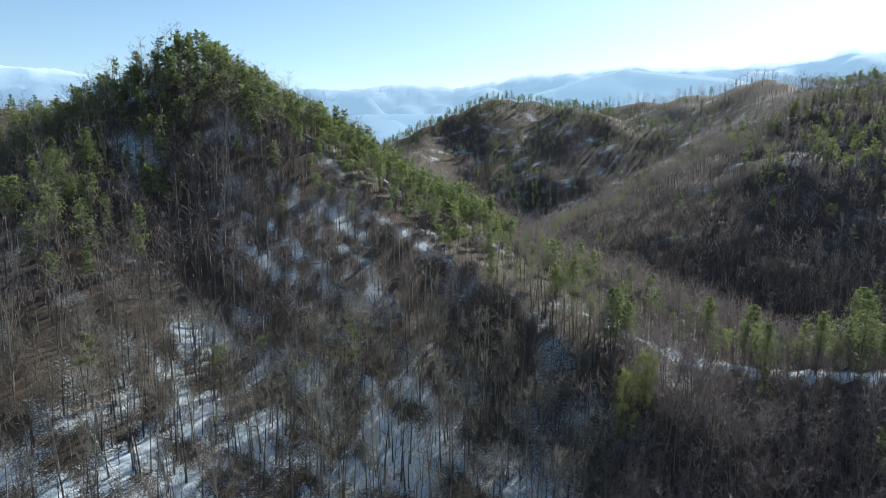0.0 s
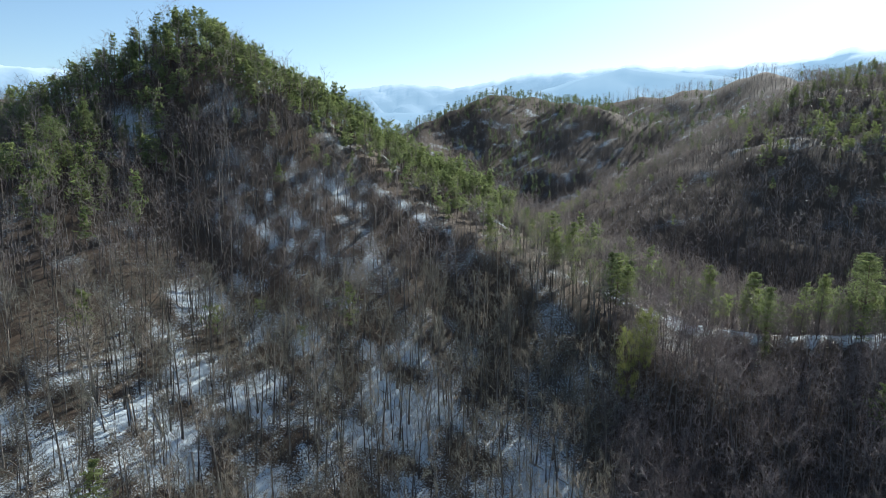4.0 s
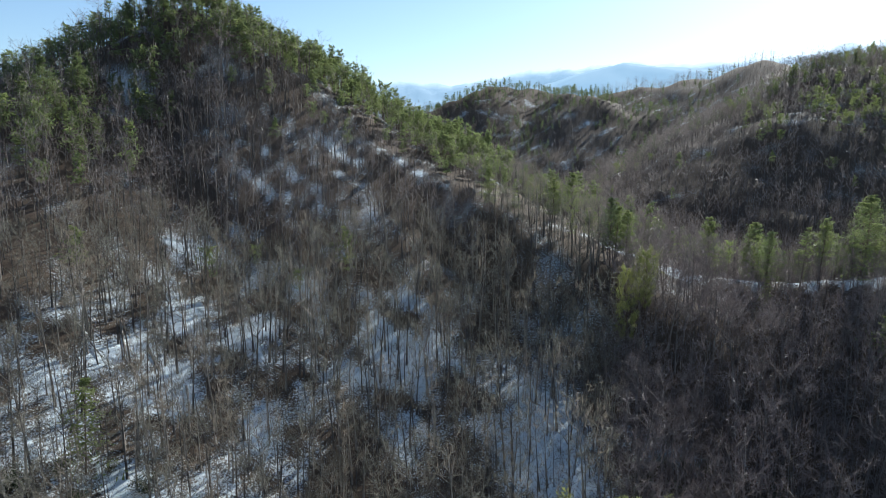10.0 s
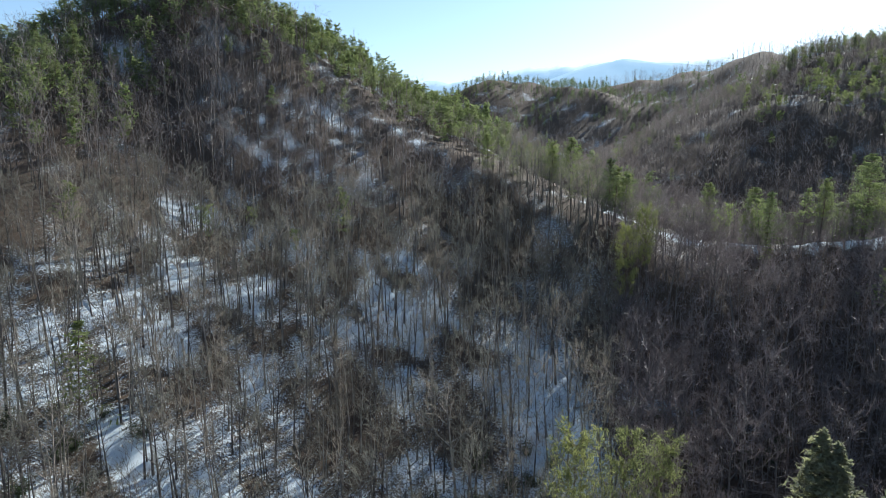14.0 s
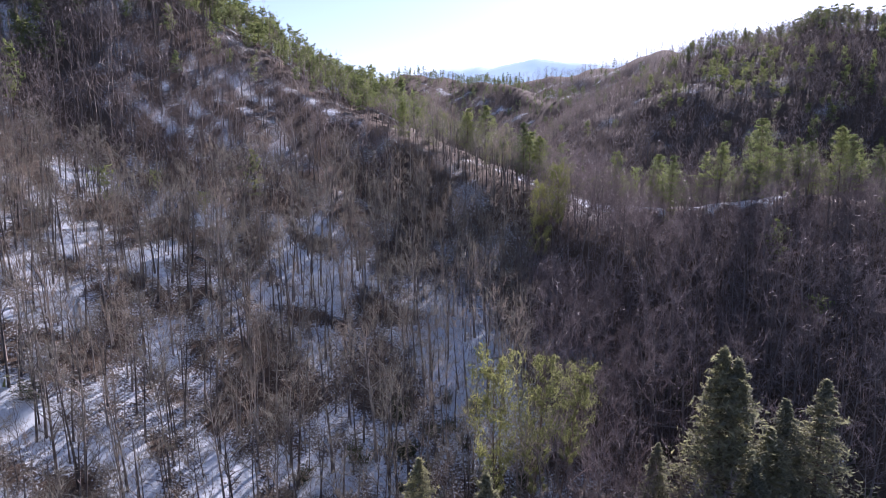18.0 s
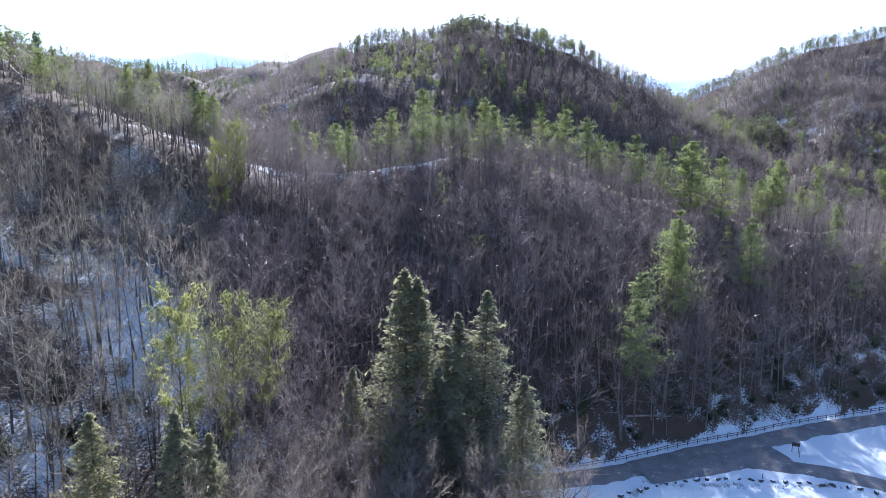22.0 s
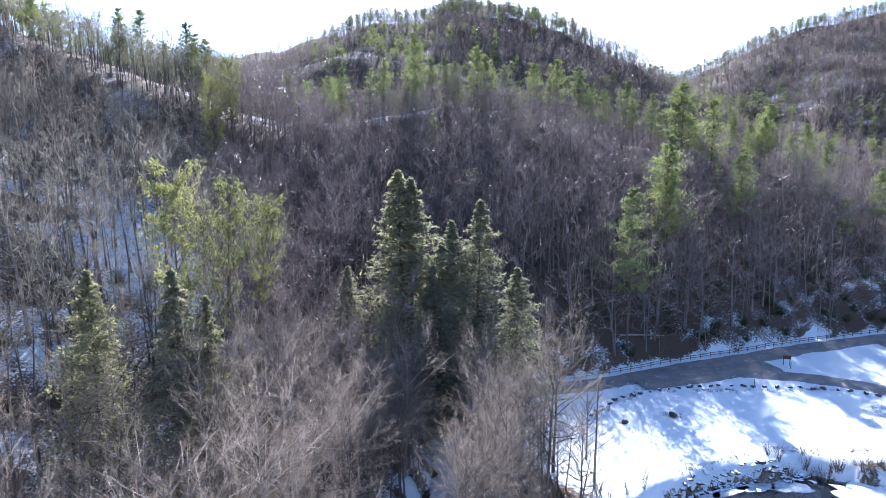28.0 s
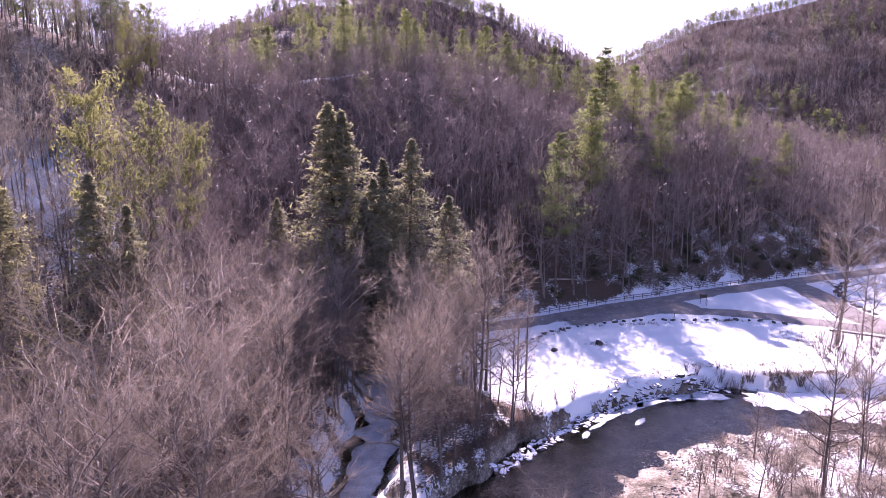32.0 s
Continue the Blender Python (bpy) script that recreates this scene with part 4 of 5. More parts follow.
for px, py, top, seed, lean in ((20.5, 85, 45.5, 77, 0), (26.5, 88, 43.5, 78, 6), (33, 94.5, 40.5, 77, -8)):
    evergreen("scrub", px, py, top, seed, "yellow-green pine with a rounded tufted crown", "tufted pines", YELLOW_PINE, lean, slim=0.58)
for px, py, top, seed in ((109, 78, 40.8, 91), (131.8, 86.4, 51.4, 92), (134.5, 87, 44, 91), (163, 84, 48, 92), (205, 82, 50, 91), (212, 70, 42, 92)):
    evergreen("pine", px, py, top, seed, "sunlit white pine at the foot of the shaded slope", "roadside pines", PINE, slim=0.78)


# ---- road, fence and field ----
def asphalt():
    m, n, l, b = material("old_asphalt", 0.75)
    c = n.new("ShaderNodeTexCoord")
    k, f = noise_node(n, l, 0.35, 4, c), noise_node(n, l, 8, 4, c)
    base = ramp(n, l, k.outputs["Fac"], [(0.3, (0.13, 0.125, 0.12)), (0.7, (0.22, 0.21, 0.2))]).outputs["Color"]
    dust = ramp(n, l, noise_node(n, l, 0.9, 6, c, 0.7).outputs["Fac"], [(0.6, (0, 0, 0)), (0.72, (0.7, 0.7, 0.7))]).outputs["Color"]
    l.new(mix(n, l, dust, mix(n, l, 1.0, base, ramp(n, l, f.outputs["Fac"], [(0.3, (0.75, 0.75, 0.75)), (0.7, (1.2, 1.2, 1.2))]).outputs["Color"], "MULTIPLY"), (0.7, 0.73, 0.78)), b.inputs["Base Color"])
    return m


ASPHALT = asphalt()
DARK_STONE = two_tone("dark_rock", (0.05, 0.046, 0.044), (0.14, 0.13, 0.12), 0.7, 4, 0.85, 0.05, 0.3)
STONE = two_tone("grey_stone", (0.14, 0.13, 0.125), (0.3, 0.28, 0.26), 0.8, 5, 0.9, 0.05, 0.3)
OLD_WOOD = two_tone("weathered_wood", (0.1, 0.08, 0.065), (0.2, 0.17, 0.14), 0.8, 9, 0.9, 0.01, 0.15)
SNOW = two_tone("settled_snow", (0.74, 0.77, 0.82), (0.85, 0.86, 0.88), 0.5, 6, 0.7, 0.04)


def resample(line, gap):
    """Evenly spaced points along a polyline rounded at its bends, with their directions."""
    pts = np.asarray(line, float)
    for _ in range(3):
        a, b = pts[:-1] * 0.75 + pts[1:] * 0.25, pts[:-1] * 0.25 + pts[1:] * 0.75
        pts = np.vstack([pts[:1], np.stack([a, b], 1).reshape(-1, 2), pts[-1:]])
    run = np.append(0, np.cumsum(np.hypot(*np.diff(pts, axis=0).T)))
    s = np.arange(0, run[-1], gap)
    p = np.stack([np.interp(s, run, pts[:, 0]), np.interp(s, run, pts[:, 1])], 1)
    d = np.gradient(p, axis=0)
    return p, d / np.linalg.norm(d, axis=1, keepdims=True)


def ribbon(name, line, half, lift, mat, label, category, ragged=0.0):
    p, d = resample(line, 1.0)
    nrm = np.stack([-d[:, 1], d[:, 0]], 1)
    across = np.linspace(-1, 1, 7)
    pts = []
    for q, (a, b) in enumerate(zip(p, nrm)):
        w = half * (1 + ragged * float(waves(a[0], a[1], 7, 77)))
        for s in across:
            xy = a + b * s * w
            pts.append((xy[0], xy[1], 2.8 + lift - 0.05 * s * s - (0.35 if abs(s) == 1 else 0)))
    k = len(across)
    faces = [(i * k + j, (i + 1) * k + j, (i + 1) * k + j + 1, i * k + j + 1) for i in range(len(p) - 1) for j in range(k - 1)]
    return tagged(grid_object(name, pts, faces, mat), label, category, kind="structure")


ribbon("road", ROAD, 3.2, 0.30, ASPHALT, "narrow grey asphalt road partly cleared of snow", "road", 0.06)
ribbon("road", BRANCH_ROAD, 3.1, 0.305, ASPHALT, "grey asphalt drive bending off the road", "road", 0.06)
ribbon("road", LINK_ROAD, 3.9, 0.295, ASPHALT, "grey asphalt link round a snowy island", "road", 0.06)


ribbon("road", [(101, 70.2), (110, 67), (119, 63.5), (127, 60.5), (132.5, 58.6)], 4.6, 0.29, ASPHALT, "paved apron where the drive leaves the road", "road", 0.04)


def lump(seed, sx, sy, sz, cuts=2, rough=0.25):
    """A weathered stone: an uneven rounded block."""
    bm = bmesh.new()
    bmesh.ops.create_icosphere(bm, subdivisions=cuts, radius=1.0)
    r = random.Random(seed)
    planes = [(Vector((r.gauss(0, 1), r.gauss(0, 1), r.gauss(0, 0.8))).normalized(), r.uniform(0.45, 0.85)) for _ in range(9)]
    for v in bm.verts:
        for nrm, d in planes:
            over = v.co.dot(nrm) - d
            if over > 0:
                v.co -= nrm * over * 0.9
        v.co *= 1 + rough * 0.3 * noise.noise(v.co * 2 + Vector((seed, 0, 0)))
        v.co = Vector((v.co.x * sx, v.co.y * sy, v.co.z * sz))
    me = bpy.data.meshes.new("stone")
    bm.to_mesh(me)
    bm.free()
    return me


def box_mesh(name, sx, sy, sz, bevel, mat, wobble=0.0, seed=0):
    bm = bmesh.new()
    bmesh.ops.create_cube(bm, size=1.0)
    for v in bm.verts:
        v.co = Vector((v.co.x * sx, v.co.y * sy, v.co.z * sz))
    if bevel:
        bmesh.ops.bevel(bm, geom=list(bm.edges), offset=bevel, segments=1, affect="EDGES")
    r = random.Random(seed)
    for v in bm.verts:
        v.co += Vector((r.gauss(0, wobble), r.gauss(0, wobble), r.gauss(0, wobble)))
    me = bpy.data.meshes.new(name)
    bm.to_mesh(me)
    bm.free()
    me.materials.append(mat)
    return me


def capped(me, cap, smooth=True):
    """Gives a stone its material, with snow lying on the faces that look up."""
    me.materials.append(DARK_STONE)
    me.materials.append(SNOW)
    for p in me.polygons:
        p.use_smooth = smooth
        p.material_index = 1 if p.normal.z > cap else 0
    return me


STONES = [capped(lump(s, 0.62, 0.45, 0.38), 0.86) for s in range(1, 7)]
pts, ways = resample(BOULDERS, 2.15)
for (px, py), (dx, dy) in zip(pts, ways):
    ob = new("boulder", rnd.choice(STONES))
    ob.matrix_world = Matrix.Translation((px + rnd.uniform(-0.3, 0.3), py + rnd.uniform(-0.3, 0.3), ground_at(px, py) + 0.12)) @ pose(0, 0, 0, 0, 0, rnd.uniform(0, 360)) @ Matrix.Scale(rnd.uniform(0.75, 1.3), 4)
    tagged(ob, "dark grey boulder with a cap of snow along the road's edge", "boulder", "boulders along the drive")
for px, py, sc, cap, label in ((93.9, 56.2, 2.3, 0.9, "large grey boulder with dry grass round it in the snowy field"), (84.9, 59.3, 1.5, 0.97, "tilted dark rock in the snowy field")):
    ob = new("boulder", capped(lump(int(px), 0.6, 0.42, 0.36), cap))
    ob.matrix_world = Matrix.Translation((px, py, ground_at(px, py) + 0.15)) @ pose(0, 0, 0, 0, 8, 20) @ Matrix.Scale(sc, 4)
    tagged(ob, label, "boulder", "rocks in the field")

pts, ways = resample([(184, 42), (176, 41.6), (168, 39.2), (160.5, 35.4), (155.5, 31), (151.5, 27)], 2.0)
for px, py in pts:
    ob = new("boulder", rnd.choice(STONES))
    ob.matrix_world = Matrix.Translation((px + rnd.uniform(-0.3, 0.3), py + rnd.uniform(-0.3, 0.3), ground_at(px, py) + 0.15)) @ pose(0, 0, 0, 0, 0, rnd.uniform(0, 360)) @ Matrix.Scale(rnd.uniform(0.9, 1.5), 4)
    tagged(ob, "dark grey boulder with a cap of snow round the link road", "boulder", "boulders along the drive")

# low stone wall under the drive's edge
COURSE = [box_mesh("stone", 0.95, 0.5, 0.42, 0.05, DARK_STONE, 0.03, s) for s in range(4)]
pts, ways = resample([(133.6, 30.5), (134.3, 28), (135.6, 23), (136.6, 16), (138, 8)], 1.0)
wall = thing("retaining_wall", Matrix.Translation((pts[0][0], pts[0][1], 1.4)), "low dark stone wall with a snowy top under the drive", "wall")
for q, ((px, py), (dx, dy)) in enumerate(zip(pts, ways)):
    turn = math.degrees(math.atan2(dy, dx))
    for row in range(4):
        ob = child("stone", rnd.choice(COURSE), wall)
        ob.matrix_basis = wall.matrix_world.inverted() @ Matrix.Translation((px + dx * 0.5 * (row % 2) - 0.4, py + dy * 0.5 * (row % 2), 1.45 + 0.43 * row)) @ pose(0, 0, 0, 0, 0, turn + rnd.uniform(-3, 3))
    ob = child("coping", box_mesh("coping", 1.02, 0.55, 0.1, 0.03, SNOW, 0.01, q), wall, "snow-covered coping stone") if q == 0 else child("coping", coping, wall, "snow-covered coping stone")
    coping = ob.data
    ob.matrix_basis = wall.matrix_world.inverted() @ Matrix.Translation((px - 0.4, py, 3.02)) @ pose(0, 0, 0, 0, 0, turn)
for px, py, turn in ((163.8, 38.6, -40), (162.6, 37.4, -50)):
    sign = thing("sign", Matrix.Translation((px, py, ground_at(px, py))) @ pose(0, 0, 0, 0, 0, turn), "small dark sign on a short post by the link road", "sign", "small road signs")
    ob = child("post", box_mesh("post", 0.12, 0.12, 1.5, 0.015, OLD_WOOD), sign)
    ob.location = (0, 0, 0.6)
    ob = child("panel", box_mesh("panel", 1.3, 0.08, 0.7, 0.02, DARK_STONE), sign)
    ob.location = (0, -0.1, 1.15)

# dry grass in the snow
DRY_GRASS = two_tone("dry_grass", (0.16, 0.12, 0.07), (0.34, 0.27, 0.17), 0.6, 5, 0.85)
g = np.random.RandomState(77)
spots = [(93.9 + g.normal() * 0.9, 56.2 + g.normal() * 0.7) for _ in range(26)] + [(84.9 + g.normal() * 0.4, 59.3 + g.normal() * 0.3) for _ in range(8)]
for (x0, y0), (x1, y1), n, w in (((100.5, 29.5), (109.5, 22.3), 150, 0.35), ((95, 39), (107.5, 29.8), 70, 0.8), ((76, 44), (92, 40.8), 60, 0.8), ((112, 24), (128, 33.5), 220, 2.4), ((79, 64), (98.6, 66.5), 50, 0.5), ((98.6, 66.5), (128.4, 44.6), 80, 0.5)):
    t = g.rand(n)
    spots += [(x0 + (x1 - x0) * q + g.normal() * w, y0 + (y1 - y0) * q + g.normal() * w) for q in t]
spots = np.array(spots)
tips = np.repeat(np.stack([spots[:, 0], spots[:, 1], land(spots[:, 0], spots[:, 1])], 1), 16, axis=0)
tips[:, :2] += g.normal(size=(len(tips), 2)) * 0.16
s = Shape()
blades(s, tips, tips + g.normal(size=tips.shape) * (0.16, 0.16, 0.06) + np.stack([tips[:, 0] * 0, tips[:, 0] * 0, g.uniform(0.12, 0.5, len(tips))], 1), 0.035, 0, g)
tagged(new("dry_grass", shape_mesh("dry_grass", s.done(), DRY_GRASS)), "dry brown grass standing out of the snow", "grass", kind="stuff")

# split-rail fence beside the road
POST = box_mesh("post", 0.15, 0.15, 1.25, 0.02, OLD_WOOD, 0.01, 3)
RAIL = box_mesh("rail", 1.0, 0.1, 0.13, 0.02, OLD_WOOD, 0.008, 4)
line = [(x0 + 0.35 * 3.4, y0 + 3.5) for x0, y0 in ROAD[2:9]]
pts, ways = resample(line, 2.7)
fence = thing("rail_fence", Matrix.Translation((pts[0][0], pts[0][1], 2.8)), "weathered split-rail wooden fence beside the road", "fence")
for q, (px, py) in enumerate(pts):
    gz = max(ground_at(px, py), 2.8)
    ob = child("post", POST, fence)
    ob.matrix_basis = fence.matrix_world.inverted() @ Matrix.Translation((px, py, gz + 0.5)) @ pose(0, 0, 0, rnd.uniform(-4, 4), rnd.uniform(-4, 4), rnd.uniform(0, 90))
    if q + 1 < len(pts):
        nx, ny = pts[q + 1]
        nz = max(ground_at(nx, ny), 2.8)
        for h in (0.45, 0.92):
            a, b = Vector((px, py, gz + h)), Vector((nx, ny, nz + h))
            ob = child("rail", RAIL, fence)
            turn = (b - a).to_track_quat("X", "Z").to_matrix().to_4x4()
            ob.matrix_basis = fence.matrix_world.inverted() @ Matrix.Translation((a + b) / 2) @ turn @ Matrix.Diagonal(((b - a).length + 0.2, 1, 1, 1))

# notice board on the island and marker posts
board = thing("notice_board", Matrix.Translation((135.0, 56.6, ground_at(135.0, 56.6))) @ pose(0, 0, 0, 0, 0, -55), "dark brown wooden notice board on two posts", "sign")
for sx in (-0.62, 0.62):
    ob = child("post", box_mesh("post", 0.13, 0.13, 2.3, 0.015, OLD_WOOD), board)
    ob.location = (sx, 0, 1.05)
ob = child("panel", box_mesh("panel", 1.5, 0.07, 0.75, 0.01, two_tone("dark_brown_paint", (0.05, 0.035, 0.025), (0.08, 0.06, 0.045), 2, 12, 0.6)), board, "dark brown panel")
ob.location = (0, -0.1, 1.75)
ob = child("cap", box_mesh("cap", 1.7, 0.35, 0.06, 0.01, OLD_WOOD), board)
ob.location = (0, -0.03, 2.23)
for px, py, h in ((133.5, 55.0, 1.5), (118.6, 54.8, 1.4), (101, 67.5, 1.1)):
    post = thing("marker_post", Matrix.Translation((px, py, ground_at(px, py))), "thin wooden marker post at the road's edge", "post", "marker posts")
    ob = child("post", box_mesh("post", 0.11, 0.11, h + 0.3, 0.012, OLD_WOOD), post)
    ob.location = (0, 0, h / 2 - 0.15)

# ---- dead wood ----
def log_mesh(seed, length, r):
    s = Shape()
    g = np.random.RandomState(seed)
    tube(s, bent(g, (0, 0, 0), (1, 0, 0.0), length, 6, 0.03), list(np.linspace(r, r * 0.5, 6)) + [0], 7, 0)
    for q in range(5):
        a = g.uniform(0.4, 0.95) * length
        tube(s, bent(g, (a, 0, 0), (0.6, g.normal(), abs(g.normal()) * 0.6 + 0.2), g.uniform(0.8, 2.2), 2, 0.1), (r * 0.25, r * 0.15, 0), 3, 0)
    return shape_mesh("log", s.done(), PALE_BARK, True)


for px, py, turn, length, r in ((111, 81.5, -22, 12, 0.25), (-78, 150, -60, 16, 0.3), (-70, 146, -50, 15, 0.28), (-62, 160, -65, 14, 0.25), (-84, 143, -35, 12, 0.25), (-40, 165, -20, 15, 0.28), (-28, 158, 5, 13, 0.24),
                                (22, 150, -30, 12, 0.25), (-58, 138, -58, 15, 0.26), (30, 132, 30, 10, 0.24), (-4, 165, 80, 12, 0.2), (60, 118, -15, 9, 0.22)):
    c, s_ = math.cos(radians(turn)), math.sin(radians(turn))
    a = Vector((px, py, ground_at(px, py) + r * 0.8))
    b = Vector((px + c * length, py + s_ * length, ground_at(px + c * length, py + s_ * length) + r * 0.5))
    ob = new("fallen_log", log_mesh(int(abs(px)), length, r))
    ob.matrix_world = Matrix.Translation(a) @ (b - a).to_track_quat("X", "Z").to_matrix().to_4x4()
    tagged(ob, "fallen pale tree trunk lying on the slope", "log", "fallen logs")
s = Shape()
g = np.random.RandomState(3)
tube(s, bent(g, (0, 0, -0.5), (0.02, 0, 1), 17.5, 9, 0.012, 0.02), list(np.linspace(0.2, 0.07, 9)) + [0], 7, 0)
for h in (11, 13, 14.5, 15.5, 16.2):
    tube(s, bent(g, (0.1, 0, h), (g.normal(), g.normal(), 1.2), g.uniform(0.8, 2.4), 2, 0.1), (0.05, 0.03, 0), 4, 0)
ob = new("dead_tree", shape_mesh("dead_tree", s.done(), BARK, True))
ob.matrix_world = stand(64.2, 48.3, 40)
tagged(ob, "bare dead pole of a tree at the field's edge", "dead tree")


# ---- river ----
def water_material():
    m, n, l, b = material("clear_brown_water", 0.07)
    k = noise_node(n, l, 1.6, 4, None, 0.6)
    clear, gloss, share, relief = n.new("ShaderNodeBsdfTransparent"), n.new("ShaderNodeBsdfGlossy"), n.new("ShaderNodeFresnel"), n.new("ShaderNodeBump")
    clear.inputs["Color"].default_value = (0.55, 0.5, 0.41, 1)
    gloss.inputs["Roughness"].default_value, share.inputs["IOR"].default_value = 0.06, 1.33
    relief.inputs["Strength"].default_value, relief.inputs["Distance"].default_value = 0.4, 0.08
    l.new(k.outputs["Fac"], relief.inputs["Height"])
    l.new(relief.outputs["Normal"], gloss.inputs["Normal"])
    l.new(relief.outputs["Normal"], share.inputs["Normal"])
    s = n.new("ShaderNodeMixShader")
    l.new(share.outputs["Fac"], s.inputs["Fac"])
    l.new(clear.outputs["BSDF"], s.inputs[1])
    l.new(gloss.outputs["BSDF"], s.inputs[2])
    l.new(s.outputs["Shader"], n["Material Output"].inputs["Surface"])
    return m


WATER = water_material()


def water_strip(name, line, half, z, label):
    p, d = resample(line, 1.5)
    nrm = np.stack([-d[:, 1], d[:, 0]], 1)
    pts = [(*(a + b * s * half), z) for a, b in zip(p, nrm) for s in (-1, -0.5, 0, 0.5, 1)]
    faces = [(i * 5 + j, (i + 1) * 5 + j, (i + 1) * 5 + j + 1, i * 5 + j + 1) for i in range(len(p) - 1) for j in range(4)]
    return tagged(grid_object(name, pts, faces, WATER), label, "water", kind="structure")


water_strip("water", RIVER, 9.0, 0.1, "dark shallow river with ripples")
water_strip("water", CREEK[2:], 5.0, 0.106, "dark creek between snowy banks")
ICE = two_tone("grey_ice", (0.3, 0.35, 0.39), (0.52, 0.57, 0.61), 0.6, 5, 0.35, 0.02)


def ice_sheet(seed, along_x, across_y):
    g = random.Random(seed)
    bm = bmesh.new()
    ring = []
    for k in range(26):
        a = k * 2 * math.pi / 26
        w = g.uniform(0.75, 1.12)
        ring.append(bm.verts.new((math.cos(a) * along_x * w, math.sin(a) * across_y * w, 0)))
    face = bm.faces.new(ring)
    out = bmesh.ops.extrude_face_region(bm, geom=[face])
    for v in out["geom"]:
        if isinstance(v, bmesh.types.BMVert):
            v.co = Vector((v.co.x * 0.96, v.co.y * 0.96, 0.09))
    bmesh.ops.recalc_face_normals(bm, faces=bm.faces)
    me = bpy.data.meshes.new("ice")
    bm.to_mesh(me)
    bm.free()
    me.materials.append(ICE)
    return me


for k, (px, py, ax, ay, turn) in enumerate(((73.5, 40.2, 3.0, 0.7, -2), (78, 39.7, 3.4, 1.0, -6), (82.4, 38.9, 3.4, 1.15, -16), (86.8, 37.1, 3.4, 1.25, -27), (90.8, 34.3, 3.4, 1.8, -43), (69.5, 39.7, 2.2, 0.4, 0), (75, 36.4, 1.5, 0.5, 10), (66, 39.2, 1.4, 0.5, 20))):
    ob = new("ice_sheet", ice_sheet(k, ax, ay))
    ob.matrix_world = Matrix.Translation((px, py, 0.08)) @ pose(0, 0, 0, 0, 0, turn)
    tagged(ob, "pale snow-dusted ice shelf along the water's edge", "ice", "ice on the river")


def frozen_strip(line, half):
    """One long ice sheet down a stream, with ragged edges and a thin rim."""
    p, d = resample(line, 0.8)
    nrm = np.stack([-d[:, 1], d[:, 0]], 1)
    pts = []
    for a, b in zip(p, nrm):
        left, right = half * (1 + 0.45 * float(waves(a[0], a[1], 6, 91))), half * (1 + 0.45 * float(waves(a[0], a[1], 5, 92)))
        pts += [(*(a - b * left), 0.02), (*(a - b * left * 0.95), 0.17), (*a, 0.18), (*(a + b * right * 0.95), 0.17), (*(a + b * right), 0.02)]
    faces = [(i * 5 + j, (i + 1) * 5 + j, (i + 1) * 5 + j + 1, i * 5 + j + 1) for i in range(len(p) - 1) for j in range(4)]
    return tagged(grid_object("ice_sheet", pts, faces, ICE), "long bluish ice sheet on the frozen creek", "ice", "ice on the river")


frozen_strip(CREEK[1:], 2.3)
for k, (px, py, ax, ay, turn) in enumerate(((97.5, 25.5, 6, 4.2, -55), (102, 18.5, 7, 6.0, -55), (108, 9, 9, 7.5, -52), (117, -2, 10, 8.5, -45), (130, -14, 13, 9, -42))):
    me = ice_sheet(40 + k, ax, ay)
    me.materials[0] = SNOW
    ob = new("snowy_ice", me)
    ob.matrix_world = Matrix.Translation((px, py, 0.09 + 0.006 * k)) @ pose(0, 0, 0, 0, 0, turn)
    tagged(ob, "snow-covered ice closing the river above the bend", "ice", "ice on the river")

# riprap along the outer bank
BLOCKS = [capped(lump(20 + s, 1.0, 0.65, 0.34, 2, 0.6), 0.8, False) for s in range(8)]
pts, ways = resample([(50, 40.2), (60.4, 41.6), (67.2, 41.6), (74.8, 41.5), (80.9, 40.8), (87.3, 38.8), (91.5, 36.6), (95, 33.6)], 0.5)
bank = thing("rubble_bank", Matrix.Translation((pts[0][0], pts[0][1], 0)), "rubble of dark broken rock with snow on the river bank", "rubble")
for q, ((px, py), (dx, dy)) in enumerate(zip(pts, ways)):
    for k in range(2):
        o = (k - 0.2) * 0.95 + rnd.uniform(-0.45, 0.45)
        bx, by = px - dy * o + rnd.uniform(-0.3, 0.3), py + dx * o + rnd.uniform(-0.3, 0.3)
        ob = child("stone", rnd.choice(BLOCKS), bank)
        ob.matrix_basis = bank.matrix_world.inverted() @ Matrix.Translation((bx, by, max(ground_at(bx, by), 0.0) + 0.05)) @ pose(0, 0, 0, rnd.uniform(-18, 18), rnd.uniform(-18, 18), rnd.uniform(0, 360)) @ Matrix.Scale(rnd.uniform(0.4, 0.9), 4)

# gravel on the bar
g = np.random.RandomState(9)
px, py = g.uniform(50, 100, 12000), g.uniform(8, 36, 12000)
far = beyond_river(px, py)
keep = (far > 2.0) & (far < 14) & (waves(px, py, 11, 23) > -0.25)
px, py = px[keep], py[keep]
pebble = (np.array([(1, 0, 0), (0, 1, 0), (-1, 0, 0), (0, -1, 0), (0, 0, 0.7), (0, 0, -0.7)], float), np.array([(0, 1, 4), (1, 2, 4), (2, 3, 4), (3, 0, 4), (1, 0, 5), (2, 1, 5), (3, 2, 5), (0, 3, 5)]), None)
v, f = spread(pebble, np.stack([px, py, land(px, py) + 0.02, 0.05 + 0.2 * g.rand(len(px)) ** 2.5], 1), 5)
tagged(new("gravel", mesh_of("gravel", [(v, f)], (STONE,))), "loose grey river gravel on the bar", "gravel", kind="stuff")


